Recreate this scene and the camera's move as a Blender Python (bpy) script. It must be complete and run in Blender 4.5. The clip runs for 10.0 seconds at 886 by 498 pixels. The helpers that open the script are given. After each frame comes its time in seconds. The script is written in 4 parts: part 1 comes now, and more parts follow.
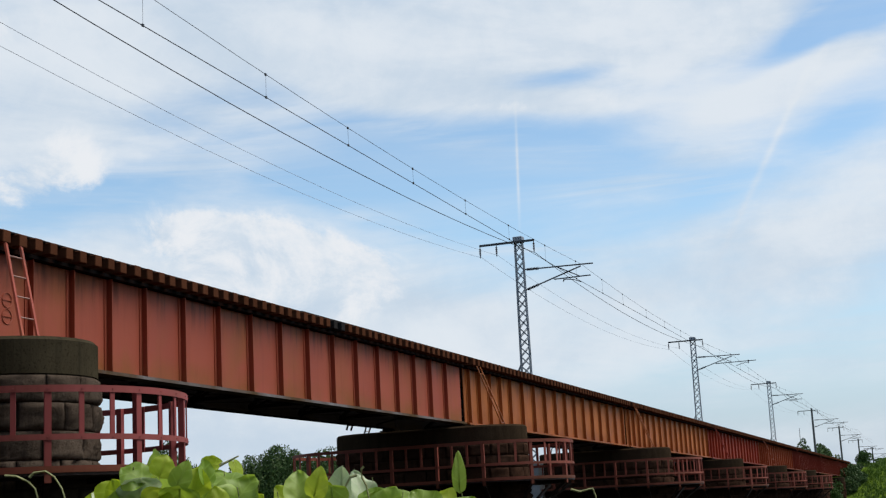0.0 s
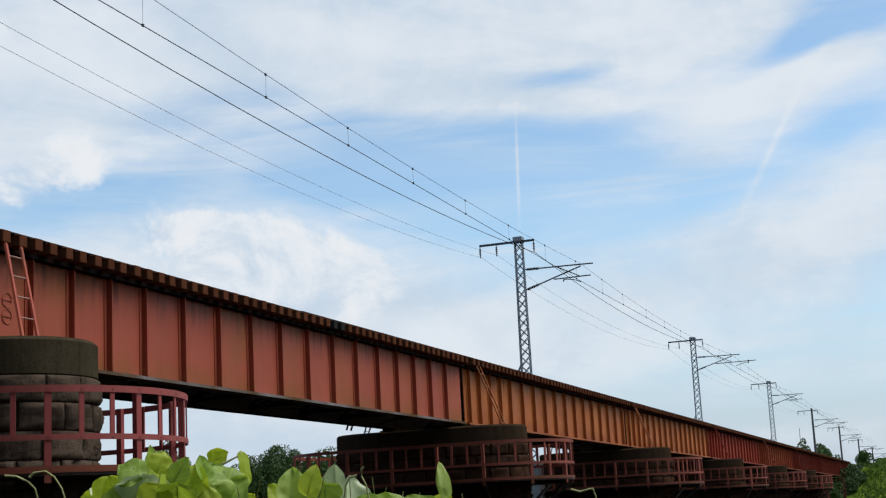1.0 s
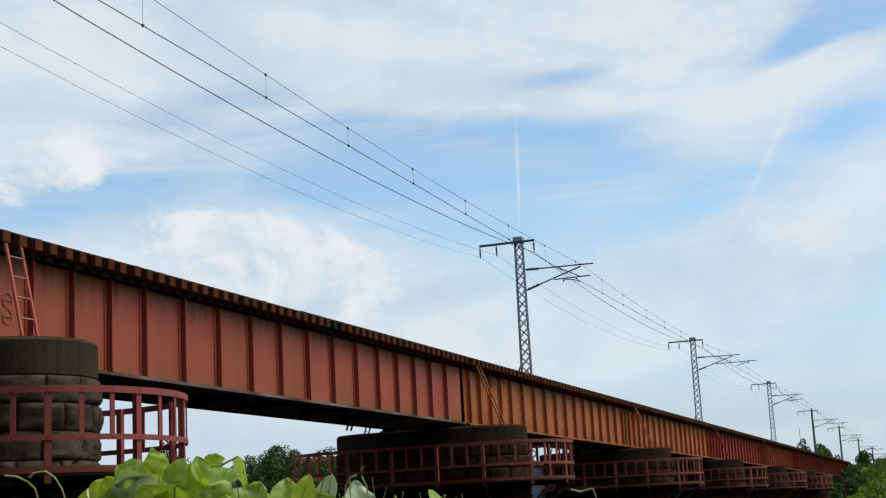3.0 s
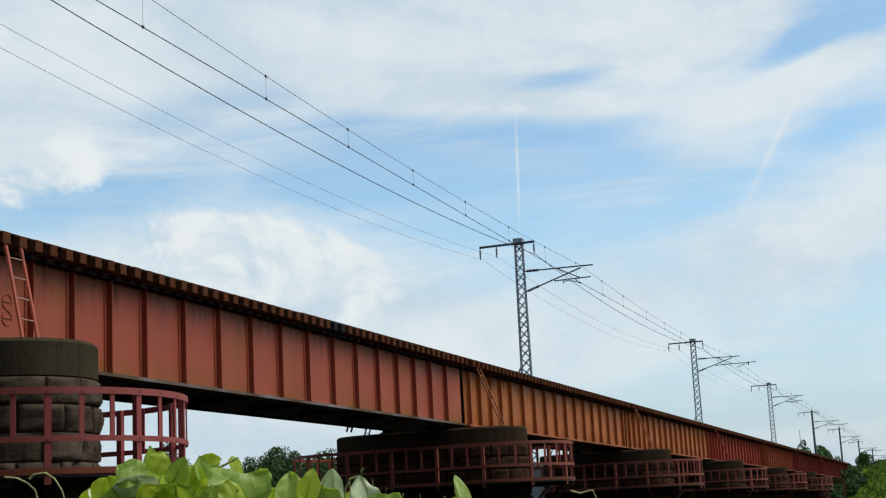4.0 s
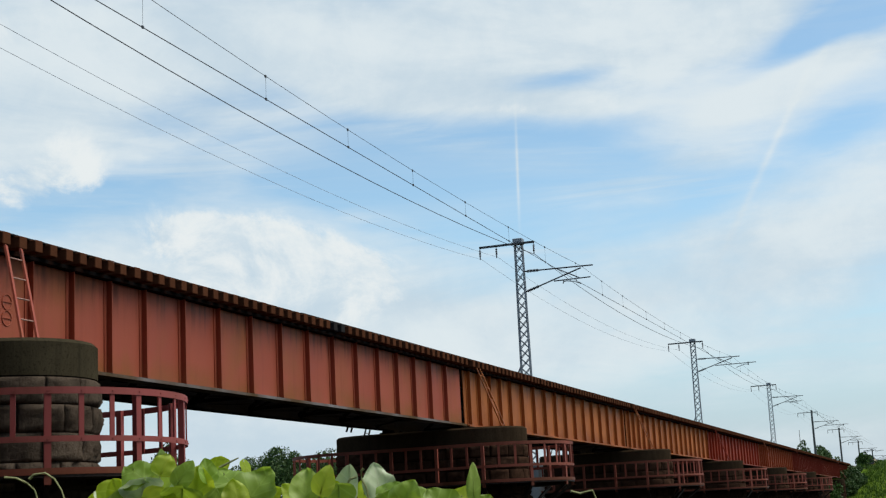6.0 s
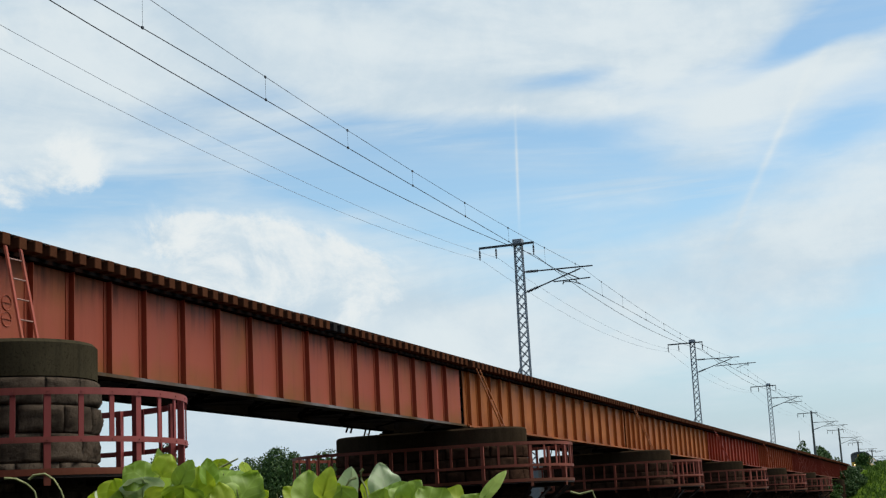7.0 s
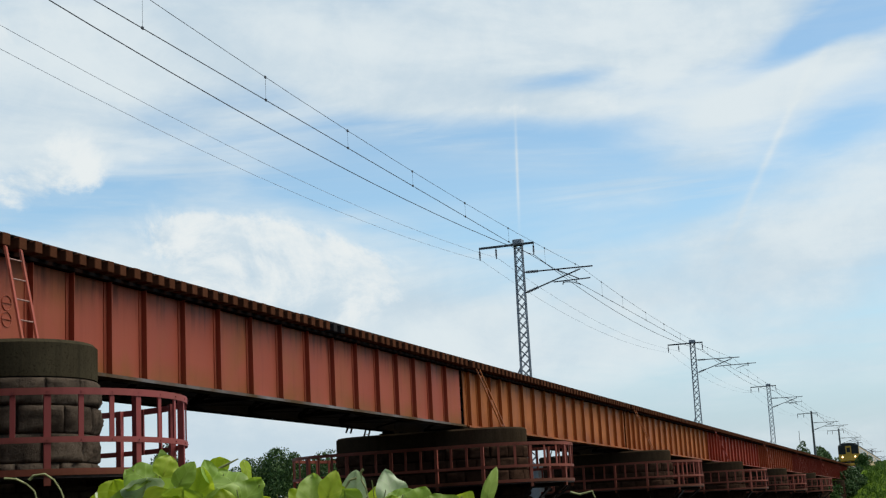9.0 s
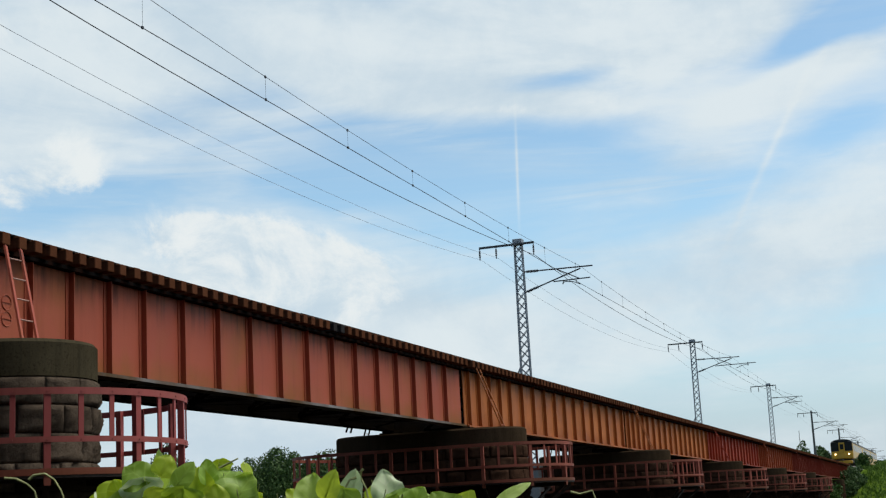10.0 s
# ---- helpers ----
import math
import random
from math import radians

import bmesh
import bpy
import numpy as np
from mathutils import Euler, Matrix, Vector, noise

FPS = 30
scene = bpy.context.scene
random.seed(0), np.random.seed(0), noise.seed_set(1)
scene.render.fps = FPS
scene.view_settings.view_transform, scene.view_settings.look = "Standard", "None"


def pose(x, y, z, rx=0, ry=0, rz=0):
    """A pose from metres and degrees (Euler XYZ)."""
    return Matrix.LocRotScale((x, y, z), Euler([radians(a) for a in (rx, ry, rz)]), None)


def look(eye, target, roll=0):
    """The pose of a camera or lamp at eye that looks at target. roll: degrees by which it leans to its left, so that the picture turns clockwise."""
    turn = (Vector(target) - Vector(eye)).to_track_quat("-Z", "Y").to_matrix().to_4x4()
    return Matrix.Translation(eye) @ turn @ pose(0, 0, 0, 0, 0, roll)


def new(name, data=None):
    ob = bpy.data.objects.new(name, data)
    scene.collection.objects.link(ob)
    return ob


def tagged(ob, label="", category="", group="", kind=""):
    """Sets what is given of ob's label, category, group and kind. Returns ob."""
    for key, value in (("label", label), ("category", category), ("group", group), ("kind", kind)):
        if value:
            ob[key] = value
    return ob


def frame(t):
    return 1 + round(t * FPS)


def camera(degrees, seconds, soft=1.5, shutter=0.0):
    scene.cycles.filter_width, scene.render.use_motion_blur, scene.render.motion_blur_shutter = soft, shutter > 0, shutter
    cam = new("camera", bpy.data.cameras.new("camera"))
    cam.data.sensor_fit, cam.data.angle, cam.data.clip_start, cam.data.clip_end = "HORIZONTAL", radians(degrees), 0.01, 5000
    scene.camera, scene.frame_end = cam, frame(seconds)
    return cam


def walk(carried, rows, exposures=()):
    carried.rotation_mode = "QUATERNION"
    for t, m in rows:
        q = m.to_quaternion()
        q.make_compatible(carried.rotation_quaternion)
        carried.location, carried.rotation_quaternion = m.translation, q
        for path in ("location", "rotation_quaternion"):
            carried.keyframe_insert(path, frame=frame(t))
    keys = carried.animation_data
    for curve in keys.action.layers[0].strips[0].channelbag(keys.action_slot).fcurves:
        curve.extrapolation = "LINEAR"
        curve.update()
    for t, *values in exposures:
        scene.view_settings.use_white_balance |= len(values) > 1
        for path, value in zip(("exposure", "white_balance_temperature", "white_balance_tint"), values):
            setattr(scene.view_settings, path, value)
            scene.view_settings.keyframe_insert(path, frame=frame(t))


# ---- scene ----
cam = camera(34.7, 10.0, soft=1.25)

# ---- camera: on a tripod beside the bridge, tilting by a hair ----
EYE = (13.851, -40.489, 1.783)
YAW, TILT, LEAN = 19.313, 10.885, -2.956


def aim(dtilt, dyaw):
    return pose(*EYE, 90 + TILT + dtilt, 0, YAW + dyaw) @ pose(0, 0, 0, 0, 0, LEAN)


walk(cam, [(0.0, aim(-0.092, 0.02)), (0.5, aim(-0.120, 0.02)), (1.0, aim(-0.092, 0.02)), (1.5, aim(-0.10, 0.02)),
           (2.0, aim(-0.092, 0.02)), (2.7, aim(-0.092, 0.02)), (3.8, aim(-0.03, 0.02)), (4.5, aim(-0.022, 0.02)),
           (5.0, aim(0.0, 0.015)), (5.7, aim(-0.022, 0.015)), (6.8, aim(0.0, 0.0)), (7.5, aim(0.012, 0.0)),
           (8.0, aim(0.016, 0.0)), (8.5, aim(0.03, 0.0)), (9.0, aim(0.016, 0.0)), (9.5, aim(0.006, 0.0)), (10.0, aim(0.0, 0.0))],
     exposures=[(0.0, 0.0, 6600, 15), (2.7, 0.0, 6600, 14), (3.8, 0.0, 6660, 10), (10.0, 0.0, 6660, 10)])

# ---- light: bright sky with broken cloud, a veiled sun ahead on the camera's side of the bridge ----
SUN_AZ, SUN_EL = radians(66), radians(60)      # azimuth from +y towards +x


def build_world():
    world = bpy.data.worlds.new("sky")
    scene.world = world
    world.use_nodes = True
    nt = world.node_tree
    nt.nodes.clear()
    N, K = nt.nodes.new, nt.links.new

    def math_(op, a, b=None, c=None, clamp=False):
        n = N("ShaderNodeMath")
        n.operation, n.use_clamp = op, clamp
        for i, v in enumerate((a, b, c)):
            if v is None:
                continue
            if isinstance(v, (int, float)):
                n.inputs[i].default_value = v
            else:
                K(v, n.inputs[i])
        return n.outputs[0]

    def ramp(v, lo, hi, a=0.0, b=1.0):
        n = N("ShaderNodeMapRange")
        n.interpolation_type = "SMOOTHSTEP"
        K(v, n.inputs[0])
        for i, x in zip((1, 2, 3, 4), (lo, hi, a, b)):
            n.inputs[i].default_value = x
        return n.outputs[0]

    def noise_(vec, scale, detail, rough, dist=0.0):
        n = N("ShaderNodeTexNoise")
        K(vec, n.inputs["Vector"])
        n.inputs["Scale"].default_value, n.inputs["Detail"].default_value = scale, detail
        n.inputs["Roughness"].default_value, n.inputs["Distortion"].default_value = rough, dist
        return n.outputs[0]

    tc = N("ShaderNodeTexCoord")
    sep = N("ShaderNodeSeparateXYZ")
    K(tc.outputs["Generated"], sep.inputs[0])
    dx, dy, dz = sep.outputs
    # cloud sheet coordinates: where the view meets a level sheet overhead
    az = math_("MULTIPLY", math_("ARCTAN2", dx, dy), 57.29578)
    el = math_("MULTIPLY", math_("ARCSINE", dz), 57.29578)
    comb = N("ShaderNodeCombineXYZ")
    K(math_("DIVIDE", az, 10.0), comb.inputs[0])
    K(math_("DIVIDE", el, 10.0), comb.inputs[1])
    flat = comb.outputs[0]
    mp = N("ShaderNodeMapping")
    mp.inputs["Rotation"].default_value = (0, 0, radians(-30))
    mp.inputs["Scale"].default_value = (0.55, 1.9, 1.0)
    K(flat, mp.inputs["Vector"])
    streak = noise_(mp.outputs[0], 1.15, 12.0, 0.58, 0.45)
    fine = noise_(mp.outputs[0], 3.4, 9.0, 0.58, 0.5)
    puff = noise_(flat, 2.6, 12.0, 0.66, 0.35)

    def blob(a, e, wa, we, turn=0.0):
        """A soft patch of sky round azimuth a and elevation e, in degrees."""
        da, de = math_("SUBTRACT", az, a), math_("SUBTRACT", el, e)
        c, s = math.cos(radians(turn)), math.sin(radians(turn))
        p = math_("ADD", math_("MULTIPLY", da, c / wa), math_("MULTIPLY", de, s / wa))
        q = math_("ADD", math_("MULTIPLY", da, -s / we), math_("MULTIPLY", de, c / we))
        r2 = math_("ADD", math_("MULTIPLY", p, p), math_("MULTIPLY", q, q))
        return math_("POWER", 2.71828, math_("MULTIPLY", r2, -1.0))

    def total(terms):
        acc = None
        for k, v in terms:
            t = math_("MULTIPLY", v, k)
            acc = t if acc is None else math_("ADD", acc, t)
        return acc

    # veil of high cloud, thinner over the blue gaps
    veil = math_("SUBTRACT", total([(1.0, streak), (0.45, fine)]), 0.08)
    gaps = total(GAPS(blob))
    fills = total(FILLS(blob))
    veil = math_("ADD", math_("SUBTRACT", veil, gaps), fills)
    veil = math_("MULTIPLY", ramp(veil, 0.33, 1.02), ramp(el, 24.0, 48.0, 0.96, 0.12))
    # cumulus heads with firm tops
    heads = total(HEADS(blob))
    heads = math_("MULTIPLY", ramp(math_("ADD", heads, math_("MULTIPLY", math_("SUBTRACT", puff, 0.5), 1.7)), 0.36, 0.92), 0.95)
    mq = N("ShaderNodeMapping")
    mq.inputs["Rotation"].default_value = (0, 0, radians(-36))
    mq.inputs["Scale"].default_value = (0.30, 3.2, 1.0)
    K(flat, mq.inputs["Vector"])
    wisps = math_("MULTIPLY", ramp(noise_(mq.outputs[0], 1.7, 10.0, 0.60, 0.5), 0.41, 0.66), 0.66)
    veil = math_("MAXIMUM", veil, math_("MULTIPLY", math_("MULTIPLY", wisps, ramp(gaps, 0.10, 0.55, 1.0, 0.25)), ramp(el, 24.0, 48.0, 1.0, 0.2)))
    cover = math_("MAXIMUM", veil, heads)
    trails = total(TRAILS(blob))
    cover = math_("MINIMUM", math_("ADD", cover, trails), 1.0)
    sky = N("ShaderNodeTexSky")
    sky.sky_type, sky.sun_disc = "NISHITA", False
    sky.sun_elevation, sky.sun_rotation = SUN_EL, SUN_AZ
    sky.air_density, sky.dust_density, sky.ozone_density = 1.0, 0.6, 1.6
    hsv = N("ShaderNodeHueSaturation")
    hsv.inputs["Saturation"].default_value, hsv.inputs["Value"].default_value = 1.02, SKY_VALUE
    K(sky.outputs[0], hsv.inputs["Color"])
    shade = N("ShaderNodeMix")
    shade.data_type = "RGBA"
    shade.inputs["A"].default_value = (*[c / 0.1 for c in CLOUD_LOW], 1)
    shade.inputs["B"].default_value = (*[c / 0.1 for c in CLOUD_HIGH], 1)
    K(ramp(math_("ADD", math_("MULTIPLY", streak, 0.7), math_("MULTIPLY", puff, 0.3)), 0.36, 0.60), shade.inputs["Factor"])
    mix = N("ShaderNodeMix")
    mix.data_type = "RGBA"
    K(cover, mix.inputs["Factor"])
    tint = N("ShaderNodeMix")
    tint.data_type, tint.blend_type = "RGBA", "MULTIPLY"
    tint.inputs["Factor"].default_value = 1.0
    K(hsv.outputs[0], tint.inputs["A"])
    tint.inputs["B"].default_value = (0.93, 1.03, 0.97, 1)
    low = N("ShaderNodeMix")
    low.data_type = "RGBA"
    K(ramp(el, -2.0, 13.0, 0.95, 0.0), low.inputs["Factor"])
    K(tint.outputs["Result"], low.inputs["A"])
    low.inputs["B"].default_value = (*[c / 0.1 for c in HAZE], 1)
    K(low.outputs["Result"], mix.inputs["A"])
    K(shade.outputs["Result"], mix.inputs["B"])
    bright = N("ShaderNodeMix")
    bright.data_type = "RGBA"
    K(math_("MULTIPLY", heads, ramp(puff, 0.40, 0.60)), bright.inputs["Factor"])
    K(mix.outputs["Result"], bright.inputs["A"])
    bright.inputs["B"].default_value = (8.0, 8.6, 8.85, 1)
    mix = bright
    bg, out = N("ShaderNodeBackground"), N("ShaderNodeOutputWorld")
    bg.inputs["Strength"].default_value = 0.1
    K(mix.outputs["Result"], bg.inputs["Color"])
    K(bg.outputs[0], out.inputs["Surface"])


SKY_VALUE = 1.68
CLOUD_LOW, CLOUD_HIGH = (0.545, 0.675, 0.780), (0.725, 0.815, 0.865)
HAZE = (0.40, 0.505, 0.655)


def GAPS(blob):
    return [(0.6, blob(-21.13, 14.10, 4.45, 1.70, -27.8)), (0.4, blob(-24.89, 13.89, 3.04, 1.02, -17.8)), (0.42, blob(-17.67, 12.90, 3.49, 1.59, -2.8)),
            (0.35, blob(-14.95, 15.12, 2.82, 0.91, 2.2)), (0.28, blob(-11.78, 13.75, 4.67, 1.02, 12.2)), (0.38, blob(-13.61, 17.44, 2.62, 0.41, 5.2)),
            (0.75, blob(-2.90, 18.40, 2.90, 0.62, 24.2)), (0.4, blob(-1.13, 18.63, 1.44, 1.02, 17.2)), (0.3, blob(-2.68, 14.49, 2.58, 0.79, 19.2)),
            (0.45, blob(-33.32, 13.53, 2.80, 0.79, 5.2)), (0.35, blob(-35.73, 12.41, 2.09, 0.57, -2.8)), (0.2, blob(-8.47, 12.22, 2.79, 0.57, 17.2)),
            (0.42, blob(-4.83, 4.20, 5.69, 1.0, 5.2)), (0.35, blob(-8.84, 5.39, 3.42, 0.45, 7.2)), (0.30, blob(-2.5, 6.6, 4.5, 0.7, 12.0))]


def FILLS(blob):
    return [(0.5, blob(-26.82, 19.42, 11.55, 2.50, -2.8)), (0.5, blob(-13.72, 19.08, 8.41, 1.48, 0.2)), (0.45, blob(-7.61, 19.16, 3.84, 1.25, 17.2)),
            (0.5, blob(-15.56, 16.52, 4.74, 0.59, -5.8)), (0.35, blob(-21.22, 17.16, 4.28, 0.86, 7.2)), (0.5, blob(-4.70, 16.35, 5.60, 0.80, 19.2)),
            (0.3, blob(-8.79, 13.82, 2.57, 0.50, 7.2)), (0.35, blob(-4.27, 9.69, 5.99, 2.04, 17.2)), (0.2, blob(-10.30, 9.32, 5.75, 1.36, 12.2)),
            (0.3, blob(-18.48, 6.89, 6.86, 1.59, -2.8)), (0.3, blob(-35.09, 17.56, 3.57, 2.50, -2.8)),
            (0.55, blob(-27.0, 8.9, 8.0, 2.0, -8.0)), (0.9, blob(-26.8, 3.2, 4.5, 2.0, -2.8)), (0.25, blob(-35.5, 15.2, 4.0, 1.4, 0.0))]


def HEADS(blob):
    return [(0.9, blob(-36.53, 19.98, 1.57, 1.14, -2.8)), (0.95, blob(-35.00, 14.61, 2.70, 1.25, -2.8)), (0.5, blob(-36.59, 13.39, 1.87, 1.02, -2.8)),
            (1.15, blob(-27.51, 11.12, 4.40, 1.63, -10.8)), (0.4, blob(-29.76, 11.73, 2.09, 1.14, -2.8)), (0.8, blob(-24.32, 10.23, 3.46, 1.32, -14.8)),
            (0.35, blob(-22.72, 9.83, 1.84, 1.25, -2.8)), (0.8, blob(-25.97, 8.70, 5.05, 1.59, -2.8)),
            (0.55, blob(-16.30, 16.35, 3.6, 0.36, -5.0)), (0.55, blob(-12.60, 16.35, 1.5, 0.40, -6.0)), (0.35, blob(-8.80, 13.75, 2.0, 0.42, 5.0))]


def TRAILS(blob):
    return [(0.7, blob(-16.07, 13.87, 0.06, 1.70, -1.5)), (0.32, blob(-6.01, 13.32, 2.75, 0.14, 59.2)), (0.15, blob(-3.38, 17.21, 0.59, 0.14, 59.2))]


build_world()
sun = new("sun", bpy.data.lights.new("sun", "SUN"))
sun.data.energy, sun.data.angle, sun.data.color = 3.4, radians(40), (1.0, 0.96, 0.90)
sun.matrix_world = look((0, 0, 0), (-math.sin(SUN_AZ) * math.cos(SUN_EL), -math.cos(SUN_AZ) * math.cos(SUN_EL), -math.sin(SUN_EL)))

# ---- materials ----


class Mat:
    """A small builder for procedural surfaces."""

    def __init__(self, name, rough=0.7, metal=0.0):
        self.m = bpy.data.materials.new(name)
        self.m.use_nodes = True
        self.t = self.m.node_tree
        self.b = self.t.nodes["Principled BSDF"]
        self.b.inputs["Roughness"].default_value, self.b.inputs["Metallic"].default_value = rough, metal
        self.b.inputs["Specular IOR Level"].default_value = 0.0 if rough > 0.83 else 0.28 if rough > 0.5 else 0.5
        self.co = self.t.nodes.new("ShaderNodeTexCoord").outputs["Object"]

    def link(self, a, b):
        self.t.links.new(a, b)

    def scaled(self, s):
        n = self.t.nodes.new("ShaderNodeMapping")
        n.inputs["Scale"].default_value = s
        self.link(self.co, n.inputs[0])
        return n.outputs[0]

    def noise(self, scale, detail=6.0, rough=0.6, vec=None, dist=0.0):
        n = self.t.nodes.new("ShaderNodeTexNoise")
        n.inputs["Scale"].default_value, n.inputs["Detail"].default_value = scale, detail
        n.inputs["Roughness"].default_value, n.inputs["Distortion"].default_value = rough, dist
        self.link(vec or self.co, n.inputs["Vector"])
        return n.outputs[0]

    def step(self, v, lo, hi, a=0.0, b=1.0):
        n = self.t.nodes.new("ShaderNodeMapRange")
        self.link(v, n.inputs[0])
        for i, x in zip((1, 2, 3, 4), (lo, hi, a, b)):
            n.inputs[i].default_value = x
        return n.outputs[0]

    def mix(self, f, a, b, kind="MIX"):
        n = self.t.nodes.new("ShaderNodeMix")
        n.data_type, n.blend_type = "RGBA", kind
        for v, key in ((f, "Factor"), (a, "A"), (b, "B")):
            if isinstance(v, (int, float)):
                n.inputs[key].default_value = v
            elif isinstance(v, tuple):
                n.inputs[key].default_value = (*v, 1)
            else:
                self.link(v, n.inputs[key])
        return n.outputs["Result"]

    def mul(self, a, b):
        n = self.t.nodes.new("ShaderNodeMath")
        n.operation = "MULTIPLY"
        for i, v in enumerate((a, b)):
            if isinstance(v, (int, float)):
                n.inputs[i].default_value = v
            else:
                self.link(v, n.inputs[i])
        return n.outputs[0]

    def random(self):
        return self.t.nodes.new("ShaderNodeObjectInfo").outputs["Random"]

    def island(self):
        return self.t.nodes.new("ShaderNodeNewGeometry").outputs["Random Per Island"]

    def color(self, c):
        self.link(c, self.b.inputs["Base Color"])
        return self

    def bump(self, h, strength=0.3, dist=0.02):
        n = self.t.nodes.new("ShaderNodeBump")
        n.inputs["Strength"].default_value, n.inputs["Distance"].default_value = strength, dist
        self.link(h, n.inputs["Height"])
        self.link(n.outputs[0], self.b.inputs["Normal"])
        return self


def painted_steel(name, base, faded, rust, rusty=0.35, gloss=0.28):
    """Weathered oxide paint: chalky patches, streaks running down, rust at the foot of the panels."""
    m = Mat(name, 0.62)
    m.b.inputs["Specular IOR Level"].default_value = gloss
    big = m.noise(0.35, 4, 0.6)
    streaks = m.noise(1.0, 7, 0.65, m.scaled((1.0, 3.0, 0.28)))
    grain = m.noise(34.0, 5, 0.7)
    c = m.mix(m.step(big, 0.35, 0.68), base, faded)
    blots = m.mul(m.step(m.noise(0.55, 6, 0.62, m.scaled((1, 1, 0.7)), 0.4), 0.50, 0.72), rusty * 2.0)
    c = m.mix(blots, c, rust)
    # rust creeping up from the bottom angle where water stands
    sep = m.t.nodes.new("ShaderNodeSeparateXYZ")
    m.link(m.co, sep.inputs[0])
    foot = m.mul(m.step(sep.outputs[2], 0.5, 0.0), m.step(m.noise(0.42, 5, 0.6), 0.40, 0.58))
    c = m.mix(m.mul(foot, 0.95), c, tuple(v * k for v, k in zip(rust, (0.9, 0.85, 0.6))))
    # soot streaks from the sleepers, also painting in the shade along the web's top
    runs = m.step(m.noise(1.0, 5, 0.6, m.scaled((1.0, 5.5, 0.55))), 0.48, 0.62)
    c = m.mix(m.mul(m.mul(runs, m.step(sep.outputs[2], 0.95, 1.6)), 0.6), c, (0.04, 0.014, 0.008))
    c = m.mix(m.mul(m.step(streaks, 0.52, 0.80), 0.45), c, tuple(0.45 * v for v in base))
    c = m.mix(m.mul(m.step(grain, 0.60, 0.8), 0.35), c, tuple(0.6 * v for v in rust))
    m.color(c)
    m.link(m.step(big, 0.3, 0.7, 0.5, 0.78), m.b.inputs["Roughness"])
    return m.bump(grain, 0.12, 0.01).m


M = {}
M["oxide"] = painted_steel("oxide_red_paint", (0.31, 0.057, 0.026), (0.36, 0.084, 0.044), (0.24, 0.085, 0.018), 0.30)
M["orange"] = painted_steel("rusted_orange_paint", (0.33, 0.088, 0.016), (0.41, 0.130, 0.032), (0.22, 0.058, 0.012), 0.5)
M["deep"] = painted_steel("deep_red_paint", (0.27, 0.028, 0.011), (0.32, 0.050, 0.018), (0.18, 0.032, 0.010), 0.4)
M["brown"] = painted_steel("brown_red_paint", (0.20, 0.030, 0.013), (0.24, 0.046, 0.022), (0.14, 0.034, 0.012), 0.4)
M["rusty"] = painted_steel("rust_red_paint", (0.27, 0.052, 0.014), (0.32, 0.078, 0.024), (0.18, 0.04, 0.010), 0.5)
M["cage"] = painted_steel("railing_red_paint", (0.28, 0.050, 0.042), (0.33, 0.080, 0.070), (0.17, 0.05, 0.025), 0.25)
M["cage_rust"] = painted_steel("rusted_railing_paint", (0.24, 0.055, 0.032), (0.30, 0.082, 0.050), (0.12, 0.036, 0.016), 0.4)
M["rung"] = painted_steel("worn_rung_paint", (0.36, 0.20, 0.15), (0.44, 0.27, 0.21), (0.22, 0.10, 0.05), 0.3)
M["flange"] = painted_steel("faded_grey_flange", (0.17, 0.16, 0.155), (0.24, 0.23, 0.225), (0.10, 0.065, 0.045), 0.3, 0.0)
# near-black copy of the girder steel, with the shade below the deck in its colour
M["under"] = painted_steel("shade_dark_underside", (0.008, 0.0075, 0.0075), (0.013, 0.012, 0.012), (0.012, 0.009, 0.007), 0.25, 0.0)


def simple(name, a, b, scale, rough=0.8, bump=0.3, metal=0.0, dist=0.02, per=0.0):
    m = Mat(name, rough, metal)
    n1, n2 = m.noise(scale, 6, 0.6), m.noise(scale * 9, 5, 0.7)
    c = m.mix(m.step(n1, 0.32, 0.7), a, b)
    c = m.mix(m.mul(m.step(n2, 0.45, 0.8), 0.5), c, tuple(0.5 * v for v in a))
    if per:
        c = m.mix(m.mul(m.random(), per), c, tuple(0.35 * v for v in a))
    return m.color(c).bump(n2, bump, dist).m


M["timber"] = simple("weathered_sleeper_timber", (0.080, 0.030, 0.015), (0.120, 0.047, 0.024), 3.0, 0.85, 0.5, per=0.35)
M["timber_dark"] = simple("tarred_sleeper_timber", (0.022, 0.020, 0.019), (0.036, 0.033, 0.031), 3.0, 0.9, 0.4)
M["dark_steel"] = simple("dark_rail_steel", (0.04, 0.027, 0.021), (0.065, 0.042, 0.031), 4.0, 0.6, 0.2, 0.5)
M["galv"] = simple("galvanised_steel", (0.25, 0.275, 0.30), (0.33, 0.355, 0.38), 5.0, 0.55, 0.1, 0.6)
M["fitting"] = simple("dark_fittings", (0.06, 0.065, 0.07), (0.09, 0.095, 0.10), 8.0, 0.5, 0.1, 0.4)
M["copper_wire"] = simple("tarnished_wire", (0.05, 0.055, 0.06), (0.07, 0.075, 0.08), 1.0, 0.6, 0.0, 0.3)
M["pale_wire"] = simple("aluminium_wire", (0.32, 0.35, 0.38), (0.38, 0.41, 0.44), 1.0, 0.5, 0.0, 0.3)
M["insulator"] = simple("glazed_insulator", (0.10, 0.10, 0.11), (0.16, 0.16, 0.17), 6.0, 0.25, 0.0)


